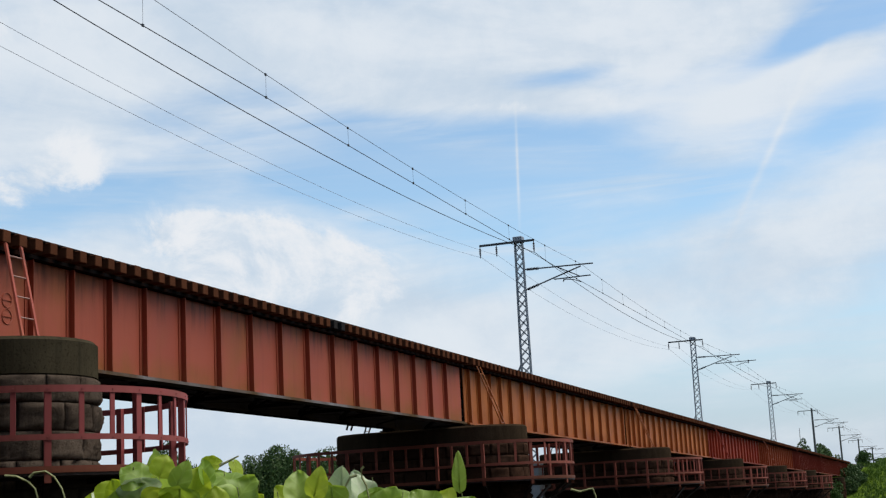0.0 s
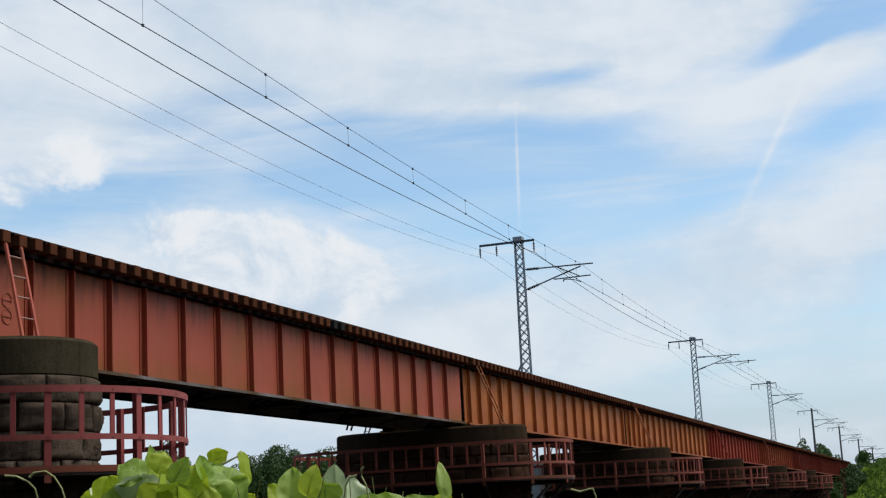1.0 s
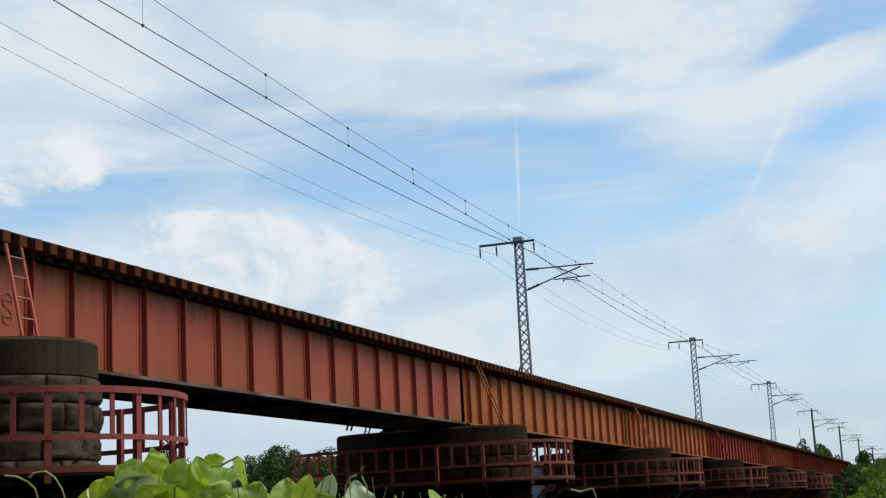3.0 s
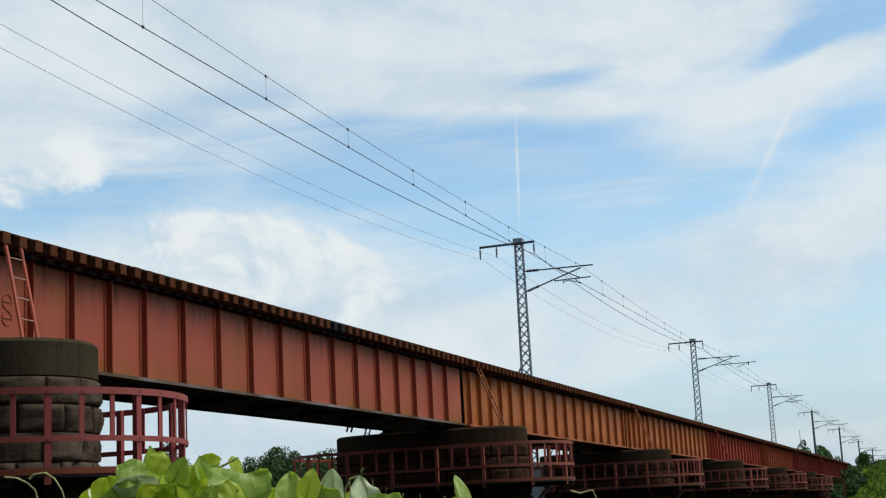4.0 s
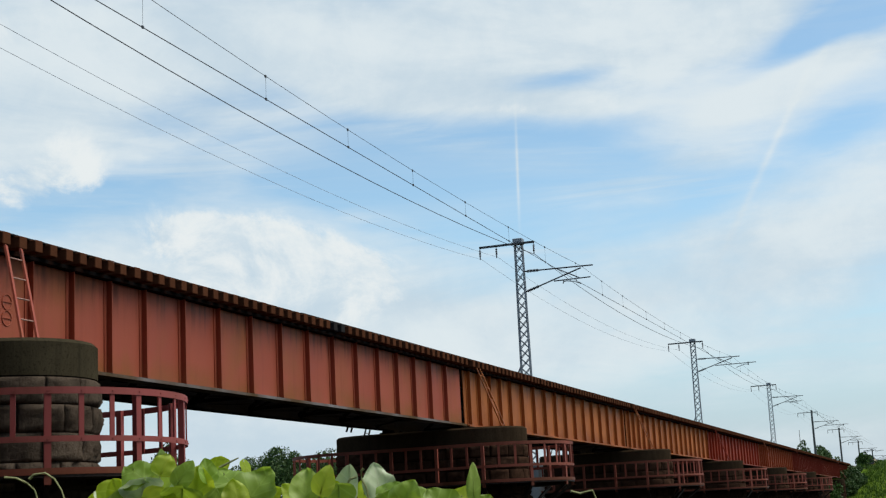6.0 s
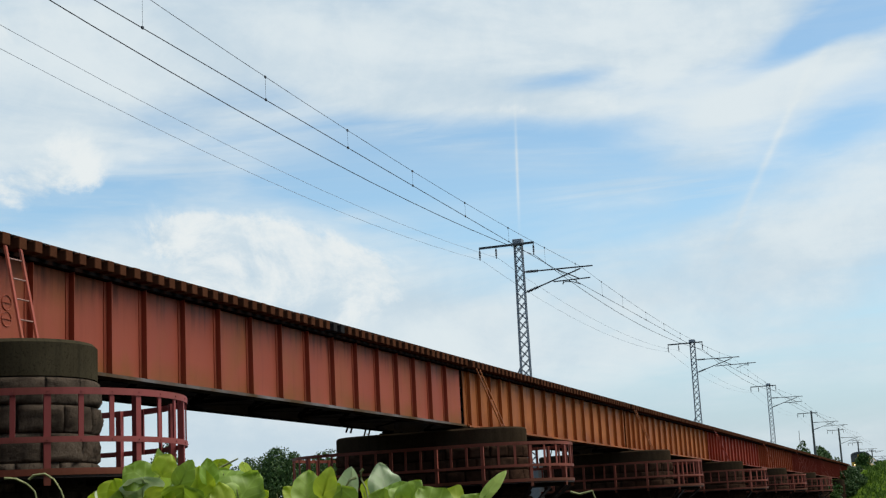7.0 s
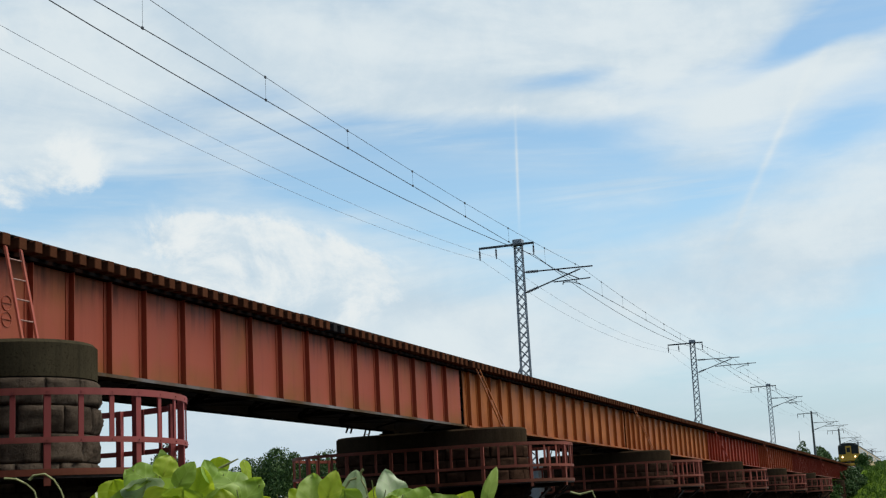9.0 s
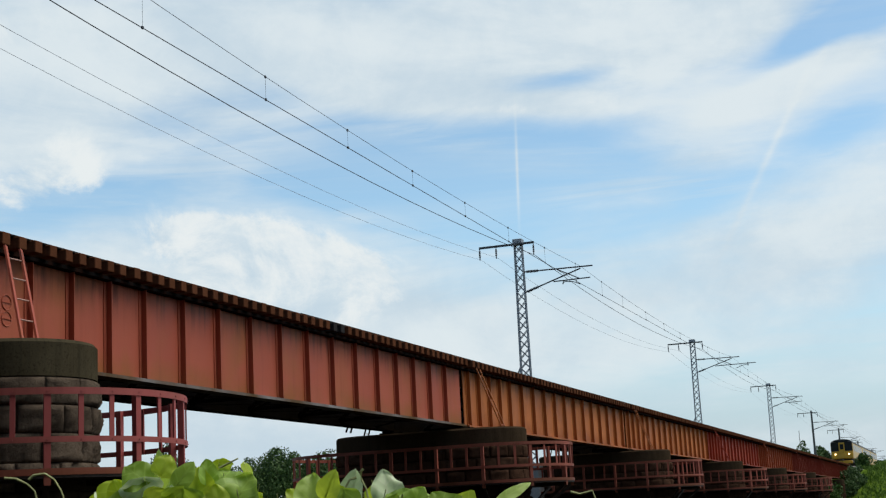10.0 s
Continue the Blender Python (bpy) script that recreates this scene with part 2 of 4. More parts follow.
def weathered(name, a, b, stain, relief):
    """Old masonry: broad tone, dark runs down the face, lichen specks, rough relief at two scales."""
    m = Mat(name, 0.92)
    broad, runs, specks = m.noise(1.3, 5, 0.6), m.noise(1.0, 6, 0.6, m.scaled((5.0, 5.0, 0.5))), m.noise(26.0, 6, 0.75)
    c = m.mix(m.step(broad, 0.32, 0.68), a, b)
    c = m.mix(m.mul(m.random(), 0.65), c, tuple(0.45 * v for v in a))
    c = m.mix(m.mul(m.step(runs, 0.5, 0.72), 0.7), c, stain)
    c = m.mix(m.mul(m.step(specks, 0.66, 0.74), 0.6), c, tuple(min(1, 2.6 * v) for v in b))
    c = m.mix(m.mul(m.step(specks, 0.48, 0.36), 0.6), c, tuple(0.4 * v for v in a))
    h = m.mix(0.45, m.noise(7.0, 8, 0.7), specks)
    return m.color(c).bump(h, relief, 0.05).m


M["concrete"] = weathered("mossy_concrete", (0.042, 0.034, 0.020), (0.066, 0.054, 0.032), (0.022, 0.020, 0.013), 0.2)
M["stone"] = weathered("dark_granite_block", (0.095, 0.070, 0.050), (0.150, 0.114, 0.082), (0.034, 0.026, 0.019), 0.9)
# farther piers: rust brown, and darker to put the deck's shade into the stone
M["stone_rust_shade"] = weathered("rust_stained_shaded_granite", (0.050, 0.026, 0.016), (0.085, 0.046, 0.029), (0.022, 0.012, 0.008), 0.9)
M["concrete_rust_shade"] = weathered("rust_stained_shaded_concrete", (0.040, 0.027, 0.016), (0.066, 0.045, 0.027), (0.020, 0.012, 0.007), 0.2)
M["pale_concrete"] = simple("pale_concrete", (0.34, 0.34, 0.33), (0.42, 0.42, 0.41), 1.6, 0.85, 0.4)
M["mortar"] = simple("dark_mortar", (0.04, 0.035, 0.03), (0.06, 0.05, 0.042), 5.0, 0.95, 0.5)
M["soil"] = simple("damp_riverbed_soil", (0.009, 0.0085, 0.006), (0.016, 0.015, 0.010), 0.05, 0.95, 0.6)
M["grass"] = simple("levee_grass", (0.07, 0.12, 0.012), (0.12, 0.18, 0.02), 0.25, 0.9, 0.8)
M["ballast"] = simple("ballast_stone", (0.20, 0.18, 0.16), (0.28, 0.26, 0.24), 2.0, 0.95, 0.9)


# ---- mesh helpers ----
def mesh_of(name, bm, mats, smooth=False):
    me = bpy.data.meshes.new(name)
    bm.normal_update()
    bm.to_mesh(me)
    bm.free()
    for mt in mats if isinstance(mats, (list, tuple)) else [mats]:
        me.materials.append(mt)
    if smooth:
        for p in me.polygons:
            p.use_smooth = True
    return me


def part(name, bm, material, parent, label="", smooth=False):
    ob = new(name, bm if isinstance(bm, bpy.types.Mesh) else mesh_of(name, bm, material, smooth))
    ob.parent = parent
    return tagged(ob, label)


def thing(name, m, label, category, group="", kind=""):
    ob = new(name)
    ob.matrix_world = m
    return tagged(ob, label, category, group, kind)


def box(bm, x0, x1, y0, y1, z0, z1, mat=0, bev=0.0):
    v = [bm.verts.new((x, y, z)) for z in (z0, z1) for y in (y0, y1) for x in (x0, x1)]
    fs = [bm.faces.new([v[i] for i in f]) for f in ((0, 2, 3, 1), (4, 5, 7, 6), (0, 1, 5, 4), (2, 6, 7, 3), (0, 4, 6, 2), (1, 3, 7, 5))]
    for f in fs:
        f.material_index = mat
    if bev:
        bmesh.ops.bevel(bm, geom=list({e for f in fs for e in f.edges}), offset=bev, segments=1, affect="EDGES")


def bar(bm, a, b, w, h=None, up=(0, 0, 1), mat=0):
    """A straight square bar from a to b, w across and h along up."""
    a, b = Vector(a), Vector(b)
    h = h or w
    d = (b - a).normalized()
    s = d.cross(Vector(up))
    if s.length < 1e-4:
        s = d.cross(Vector((1, 0, 0)))
    s.normalize()
    u = s.cross(d).normalized()
    ring = [[bm.verts.new(p + s * sx * w / 2 + u * sy * h / 2) for sx, sy in ((-1, -1), (1, -1), (1, 1), (-1, 1))] for p in (a, b)]
    for i in range(4):
        bm.faces.new((ring[0][i], ring[0][(i + 1) % 4], ring[1][(i + 1) % 4], ring[1][i])).material_index = mat
    bm.faces.new(ring[0][::-1]).material_index = mat
    bm.faces.new(ring[1]).material_index = mat


def tube(bm, pts, r, n=6, mat=0, taper=None):
    """A round bar along pts."""
    pts = [Vector(p) for p in pts]
    rings = []
    for i, p in enumerate(pts):
        d = (pts[min(i + 1, len(pts) - 1)] - pts[max(i - 1, 0)]).normalized()
        s = d.cross(Vector((0, 0, 1)))
        if s.length < 1e-3:
            s = d.cross(Vector((1, 0, 0)))
        s.normalize()
        u = s.cross(d)
        rr = r if taper is None else r + (taper - r) * i / (len(pts) - 1)
        rings.append([bm.verts.new(p + (s * math.cos(k * math.tau / n) + u * math.sin(k * math.tau / n)) * rr) for k in range(n)])
    for a, b in zip(rings, rings[1:]):
        for k in range(n):
            bm.faces.new((a[k], a[(k + 1) % n], b[(k + 1) % n], b[k])).material_index = mat
    bm.faces.new(rings[0][::-1]).material_index = mat
    bm.faces.new(rings[-1]).material_index = mat


def lathe(bm, prof, n=20, mat=0, centre=(0, 0, 0)):
    """A turned body from (radius, height) pairs."""
    rings = [[bm.verts.new((centre[0] + r * math.cos(k * math.tau / n), centre[1] + r * math.sin(k * math.tau / n), centre[2] + z)) for k in range(n)] for r, z in prof]
    for a, b in zip(rings, rings[1:]):
        for k in range(n):
            bm.faces.new((a[k], a[(k + 1) % n], b[(k + 1) % n], b[k])).material_index = mat
    bm.faces.new(rings[0][::-1]).material_index = mat
    bm.faces.new(rings[-1]).material_index = mat


# ---- plan: y runs along the bridge, x towards the camera's side, girder webs start at z = BASE ----
BASE = 4.6
SPAN = 22.3
JOINTS = [-45.4, -23.1] + [SPAN * k for k in range(8)]      # pier lines; the last is the far abutment
PITCH = 0.415


# ---- ground ----
def land(x, y):
    """Height of the ground: a low riverbed, a levee across the far end, the track's bank behind it."""
    def ease(v):
        v = min(1.0, max(0.0, v))
        return v * v * (3 - 2 * v)
    side = ease((x - 1.6) / 3.4)
    z = (5.4 + 1.35 * side) * ease((y - 118) / 42.0)
    if y > 180:
        z -= min(0.028 * (y - 180), 3.4)
    if y > 260:
        z *= 1 - 0.75 * ease((y - 260) / 400)
    z += (1.1 * ease((y - 154) / 5) * (1 - ease((abs(x + 1.1) - 2.6) / 2.0))) * (1 - side)
    if max(abs(x), abs(y)) < 900:
        z += 0.22 * noise.noise(Vector((x * 0.09, y * 0.09, 0)))
    return z


def build_ground():
    bm = bmesh.new()
    ys = [-2500, -600, -200, -90, -60, -41, -36, -20, 0, 20, 40, 60, 80, 100] + [104 + 4 * i for i in range(48)] + [320, 380, 500, 800, 1500, 3500]
    xs = [-3000, -800, -300, -150, -90] + [-60 + 3 * i for i in range(41)] + [70, 100, 160, 300, 800, 3000]
    grid = [[bm.verts.new((x, y, land(x, y))) for x in xs] for y in ys]
    for a, b in zip(grid, grid[1:]):
        for i in range(len(xs) - 1):
            f = bm.faces.new((a[i], a[i + 1], b[i + 1], b[i]))
            c = f.calc_center_median()
            f.material_index = 2 if c.y > 156 and abs(c.x + 1.1) < 3 else 1 if c.y > 116 else 0
    ob = new("ground", mesh_of("ground", bm, [M["soil"], M["grass"], M["ballast"]], True))
    tagged(ob, "dark damp riverbed rising to a grassy levee", "ground", kind="structure")


build_ground()


# ---- plate girder spans ----
def shared(name, maker, mat):
    bm = bmesh.new()
    maker(bm)
    return mesh_of(name, bm, mat)


def sleeper_mesh():
    def mk(bm):
        box(bm, -2.6, 0.4, -0.1, 0.1, 0, 0.2, 0, 0.012)
    return [shared("sleeper", mk, M[k]) for k in ("timber", "timber_dark")]


SLEEPER, TARRED = sleeper_mesh()


def build_span(y0, y1, paint, label):
    n = y1 - y0
    root = thing("plate_girder_span", pose(0, y0, BASE), label, "bridge span", "girder spans of the railway bridge")
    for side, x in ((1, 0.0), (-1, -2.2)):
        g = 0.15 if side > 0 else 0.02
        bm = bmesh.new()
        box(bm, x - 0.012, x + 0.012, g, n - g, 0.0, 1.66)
        # inner web face and far girder coloured near black for the shade between them
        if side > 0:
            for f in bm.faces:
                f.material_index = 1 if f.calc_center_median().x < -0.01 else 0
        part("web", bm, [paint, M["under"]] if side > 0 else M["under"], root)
        # top flange: shade below the sleepers put in as a near-black colour
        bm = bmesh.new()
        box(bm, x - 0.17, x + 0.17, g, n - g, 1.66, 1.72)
        part("top_flange", bm, M["under"], root, "top flange coloured near black as if in shade")
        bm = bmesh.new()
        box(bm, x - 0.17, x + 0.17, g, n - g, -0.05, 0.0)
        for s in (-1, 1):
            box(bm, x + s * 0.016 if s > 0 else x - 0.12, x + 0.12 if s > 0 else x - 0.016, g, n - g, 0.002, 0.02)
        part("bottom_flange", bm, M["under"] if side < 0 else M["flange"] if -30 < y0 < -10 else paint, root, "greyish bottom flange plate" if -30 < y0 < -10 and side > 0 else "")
    # stiffening angles on the outer face: closer together towards the ends
    if y0 < -10:
        head, tail = [0.50, 1.69, 2.83, 3.97, 5.12], [1.62, 2.90, 4.17, 5.45, 6.78]
    else:
        head, tail = [0.48, 1.48, 2.56, 3.65, 4.76], [0.84, 2.22, 3.62, 4.98, 6.34]
    inner = round((n - head[-1] - tail[-1]) / 1.40)
    step = (n - head[-1] - tail[-1]) / inner
    ys = head + [head[-1] + step * i for i in range(1, inner)] + [n - e for e in reversed(tail)]
    bm = bmesh.new()
    box(bm, 0.014, 0.135, -0.012, 0.0, 0.022, 1.655)
    box(bm, 0.014, 0.028, -0.09, -0.013, 0.022, 1.655)
    box(bm, 0.02, 0.15, -0.03, 0.012, 0.021, 0.05)
    st = mesh_of("stiffener", bm, paint)
    for y in ys:
        o = part("stiffener", st, None, root)
        o.location = (0, y, 0)
    # cross frames and bracing are coloured near black in place of underside shade
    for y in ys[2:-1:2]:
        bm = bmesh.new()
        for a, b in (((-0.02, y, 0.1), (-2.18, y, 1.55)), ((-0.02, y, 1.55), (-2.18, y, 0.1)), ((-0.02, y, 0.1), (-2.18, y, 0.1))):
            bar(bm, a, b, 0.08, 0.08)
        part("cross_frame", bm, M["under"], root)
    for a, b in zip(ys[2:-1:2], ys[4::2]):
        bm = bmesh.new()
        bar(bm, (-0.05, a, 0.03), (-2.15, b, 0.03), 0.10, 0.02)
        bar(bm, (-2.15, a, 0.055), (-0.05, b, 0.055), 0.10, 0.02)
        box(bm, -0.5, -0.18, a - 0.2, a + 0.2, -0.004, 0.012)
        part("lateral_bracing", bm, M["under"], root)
    # sleepers, guard timber and rails
    k, y = 0, 0.22
    while y < n - 0.1:
        tarred = -30 < y0 < -10 and 12.75 < y < 13.6
        o = part("sleeper", TARRED if tarred else SLEEPER, None, root, "newer tarred black sleeper" if tarred else "")
        o.location = (random.uniform(-0.012, 0.012), y + random.uniform(-0.012, 0.012), 1.722 + random.uniform(0, 0.008))
        o.rotation_euler = (0, 0, random.uniform(-0.008, 0.008))
        y += PITCH
    for x in (-0.565, -1.635):
        bm = bmesh.new()
        box(bm, x - 0.06, x + 0.06, 0, n, 1.934, 1.95)
        box(bm, x - 0.009, x + 0.009, 0, n, 1.95, 2.05)
        box(bm, x - 0.033, x + 0.033, 0, n, 2.05, 2.085)
        part("rail", bm, M["dark_steel"], root, "brown steel running rail")
    bm = bmesh.new()
    box(bm, 0.18, 0.30, 0, n - 0.01, 1.933, 1.955)
    if y0 > -30:
        box(bm, 0.10, 0.26, 11.5 if y0 < -10 else 0.0, n - 0.01, 1.957, 1.985)
    part("guard_strip", bm, M["timber_dark"], root, "dark strip along the sleeper ends")
    # raking ladder from the pier up to the deck
    for name, sx in (("access_ladder", 1), ("access_ladder", -1), ("access_ladder", -2)):
        steep = y0 < -10
        top, foot = ((0.42, 0.57, 1.70), (1.28, -0.13, -0.05)) if steep else ((0.42, 0.30, 1.70), (1.12, 0.42, -0.185))
        if sx < 0:
            top, foot = (-2.64, 0.10, 1.70), (-3.25, 0.0, foot[2])
        if sx == -2:
            top, foot = [(v[0], n - 1.3 + v[1], v[2]) for v in (top, foot)]
        pair = [[Vector(v) + Vector((0, dy, 0)) for v in (top, foot)] for dy in ((0.0, 0.38) if steep and sx > 0 else (0.0, 0.33))]
        lad = new(name)
        lad.parent = root
        for a, b in pair:
            bm = bmesh.new()
            bar(bm, a, b, 0.06 if steep else 0.04, 0.035, (1, 0, 0))
            # far-side ladders take the shade-dark colour too
            part("stringer", bm, paint if sx > 0 else M["under"], lad)
        for i in range(5):
            f = (i + 0.6) / 5
            bm = bmesh.new()
            tube(bm, [a.lerp(b, f) for a, b in pair], 0.012, 6)
            part("rung", bm, M["rung"] if steep else paint, lad)
    if steep:
        # two round patch plates with a raised rim on the end panel
        for z in (0.93, 0.67):
            bm = bmesh.new()
            rim = [(0.018, 1.15 + 0.12 * math.cos(a * math.tau / 20), z + 0.12 * math.sin(a * math.tau / 20)) for a in range(21)]
            tube(bm, rim, 0.009, 5)
            bar(bm, (0.02, 1.04, z), (0.02, 1.26, z), 0.012)
            part("inspection_plate", bm, paint, root)
    # bearings
    for yy in (0.35, n - 0.35):
        for x in (0.0, -2.2):
            bm = bmesh.new()
            box(bm, x - 0.2, x + 0.2, yy - 0.22, yy + 0.22, -0.10, -0.052, 0, 0.01)
            low = -0.185 if (y0 > -10 or yy > 5) and y0 > -40 else -0.109
            if low < -0.15:
                box(bm, x - 0.26, x + 0.26, yy - 0.28, yy + 0.28, low, -0.10, 0, 0.015)
            # bearings coloured as dark as the shade they sit in
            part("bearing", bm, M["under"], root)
    return root


PAINTS = [("oxide", "plate girder span in faded oxide red paint with rust stains"),
          ("oxide", "plate girder span in faded oxide red paint with rust stains"),
          ("orange", "plate girder span with orange rusted paint"),
          ("orange", "plate girder span with orange rusted paint"),
          ("deep", "plate girder span in deep red paint"), ("rusty", "plate girder span in rusted orange-red paint"),
          ("brown", "plate girder span in dull brown red paint"), ("brown", "plate girder span in dull brown red paint"),
          ("brown", "plate girder span in dull brown red paint")]
for i in range(9):
    build_span(JOINTS[i], JOINTS[i + 1], M[PAINTS[i][0]], PAINTS[i][1])


# ---- stone piers ----
def racetrack(xn, xf, r, n_arc=32):
    """Plan of a pier with round ends: outline points and the lengths along it."""
    pts = []
    for i in range(n_arc + 1):
        a = -math.pi / 2 + math.pi * i / n_arc
        pts.append((xn + r * math.cos(a), r * math.sin(a)))
    for i in range(n_arc + 1):
        a = math.pi / 2 + math.pi * i / n_arc
        pts.append((xf + r * math.cos(a), r * math.sin(a)))
    return pts


def along(xn, xf, r, s):
    """Point, outward normal at the length s along a racetrack, from the near end of the camera-side straight."""
    st, arc = xn - xf, math.pi * r
    s %= 2 * (st + arc)
    if s < st:
        return (xf + s, -r), (0, -1)
    s -= st
    if s < arc:
        a = -math.pi / 2 + s / r
        return (xn + r * math.cos(a), r * math.sin(a)), (math.cos(a), math.sin(a))
    s -= arc
    if s < st:
        return (xn - s, r), (0, 1)
    s -= st
    a = math.pi / 2 + s / r
    return (xf + r * math.cos(a), r * math.sin(a)), (math.cos(a), math.sin(a))


def extrude_ring(bm, pts, z0, z1, bev=0.0):
    rows = [(z0, 0.0), (z1 - bev, 0.0), (z1, bev)] if bev else [(z0, 0.0), (z1, 0.0)]
    cx = sum(p[0] for p in pts) / len(pts)
    rings = []
    for z, inn in rows:
        ring = []
        for x, y in pts:
            d = Vector((x - max(min(x, cx + 1.9), cx - 1.9), y))
            k = max(0.0, 1 - inn / max(d.length, 0.01))
            ring.append(bm.verts.new((x - d.x * (1 - k), y * k, z)))
        rings.append(ring)
    n = len(pts)
    for a, b in zip(rings, rings[1:]):
        for i in range(n):
            bm.faces.new((a[i], a[(i + 1) % n], b[(i + 1) % n], b[i]))
    bm.faces.new(rings[-1])
    bm.faces.new(rings[0][::-1])


def stone_block(bm, xn, xf, r, s0, s1, z0, z1, rng):
    """A rock-faced block that follows the pier's plan between the lengths s0 and s1."""
    nu, nv = 11, 8
    g, dep, salt = 0.005, rng.uniform(0.012, 0.05), rng.uniform(0, 90)
    tilt_u, tilt_v = rng.uniform(-0.02, 0.02), rng.uniform(-0.02, 0.02)
    rows = []
    for j in range(nv):
        v = j / (nv - 1)
        v += 0.07 * math.sin(math.tau * v) * -1
        row = []
        for i in range(nu):
            u = i / (nu - 1)
            u += 0.08 * math.sin(math.tau * u) * -1
            (x, y), (nx, ny) = along(xn, xf, r, s0 + g + (s1 - s0 - 2 * g) * u)
            rim = min(1.0, 9.0 * min(u, 1 - u)) * min(1.0, 7.0 * min(v, 1 - v))
            out = -0.006 + rim ** 0.5 * (dep + tilt_u * (u - 0.5) * 2 + tilt_v * (v - 0.5) * 2 + 0.06 * noise.noise(Vector((u * 4.3 + salt, v * 3.1, salt)))
                                           + 0.045 * noise.noise(Vector((u * 9 + salt, v * 6, salt))))
            row.append(bm.verts.new((x + nx * out, y + ny * out, z0 + g + (z1 - z0 - 2 * g) * v)))
        rows.append(row)
    for a, b in zip(rows, rows[1:]):
        for i in range(nu - 1):
            bm.faces.new((a[i], a[i + 1], b[i + 1], b[i]))
    back = []
    for j, i in ((0, 0), (0, nu - 1), (nv - 1, nu - 1), (nv - 1, 0)):
        (x, y), (nx, ny) = along(xn, xf, r, s0 + g + (s1 - s0 - 2 * g) * (i / (nu - 1)))
        back.append(bm.verts.new((x - nx * 0.14, y - ny * 0.14, z0 + g + (z1 - z0 - 2 * g) * (j / (nv - 1)))))
    bm.faces.new((rows[0][0], back[0], back[1], *rows[0][:0:-1]))
    bm.faces.new((rows[-1][-1], back[2], back[3], *rows[-1][:-1]))
    bm.faces.new((*[r_[0] for r_ in rows[::-1]], back[0], back[3])[:: -1])
    bm.faces.new((*[r_[-1] for r_ in rows], back[2], back[1]))


COURSE = 0.37


def build_pier(y, xn, xf, r, top, level, rng):
    """level 2: every block its own part; 1: blocks joined; 0: plain courses."""
    root = thing("bridge_pier", pose(0, y, 0), "round-ended dark stone pier with a mossy concrete cap" if y < -10 else "round-ended stone pier, rust brown and darkened for shade", "bridge pier", "stone piers of the bridge")
    bm = bmesh.new()
    extrude_ring(bm, racetrack(xn, xf, r), top - 0.52, top, 0.05)
    # beyond the first pier: rust-brown copies with shade in their colour
    stone, cap = (M["stone"], M["concrete"]) if y < -10 else (M["stone_rust_shade"], M["concrete_rust_shade"])
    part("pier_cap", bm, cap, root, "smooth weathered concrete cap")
    bm = bmesh.new()
    extrude_ring(bm, racetrack(xn, xf, r - 0.035), -0.6, top - 0.521)
    part("core", bm, M["mortar"], root, "dark mortar bed of the masonry")
    z, row = top - 0.535, 0
    total = 2 * (xn - xf) + math.tau * r
    joined = bmesh.new()
    while z > -0.3:
        n = int(total / 0.62)
        off = (row % 2) * 0.5
        cuts = [(i + off + (rng.uniform(-0.13, 0.13))) * total / n for i in range(n)]
        cuts.append(cuts[0] + total)
        h = COURSE + rng.uniform(-0.03, 0.03)
        for i in range(n):
            c = (cuts[i] + cuts[i + 1]) / 2 % total
            seen = 0.2 < c < (xn - xf) + math.pi * r * 0.8
            if level == 2 and seen and z > top - 3.2:
                bm = bmesh.new()
                stone_block(bm, xn, xf, r, cuts[i], cuts[i + 1], z - h, z, rng)
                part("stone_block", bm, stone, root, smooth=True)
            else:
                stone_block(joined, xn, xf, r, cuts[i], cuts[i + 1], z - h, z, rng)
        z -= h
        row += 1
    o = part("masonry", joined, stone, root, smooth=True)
    tagged(o, kind="stuff")
    return root


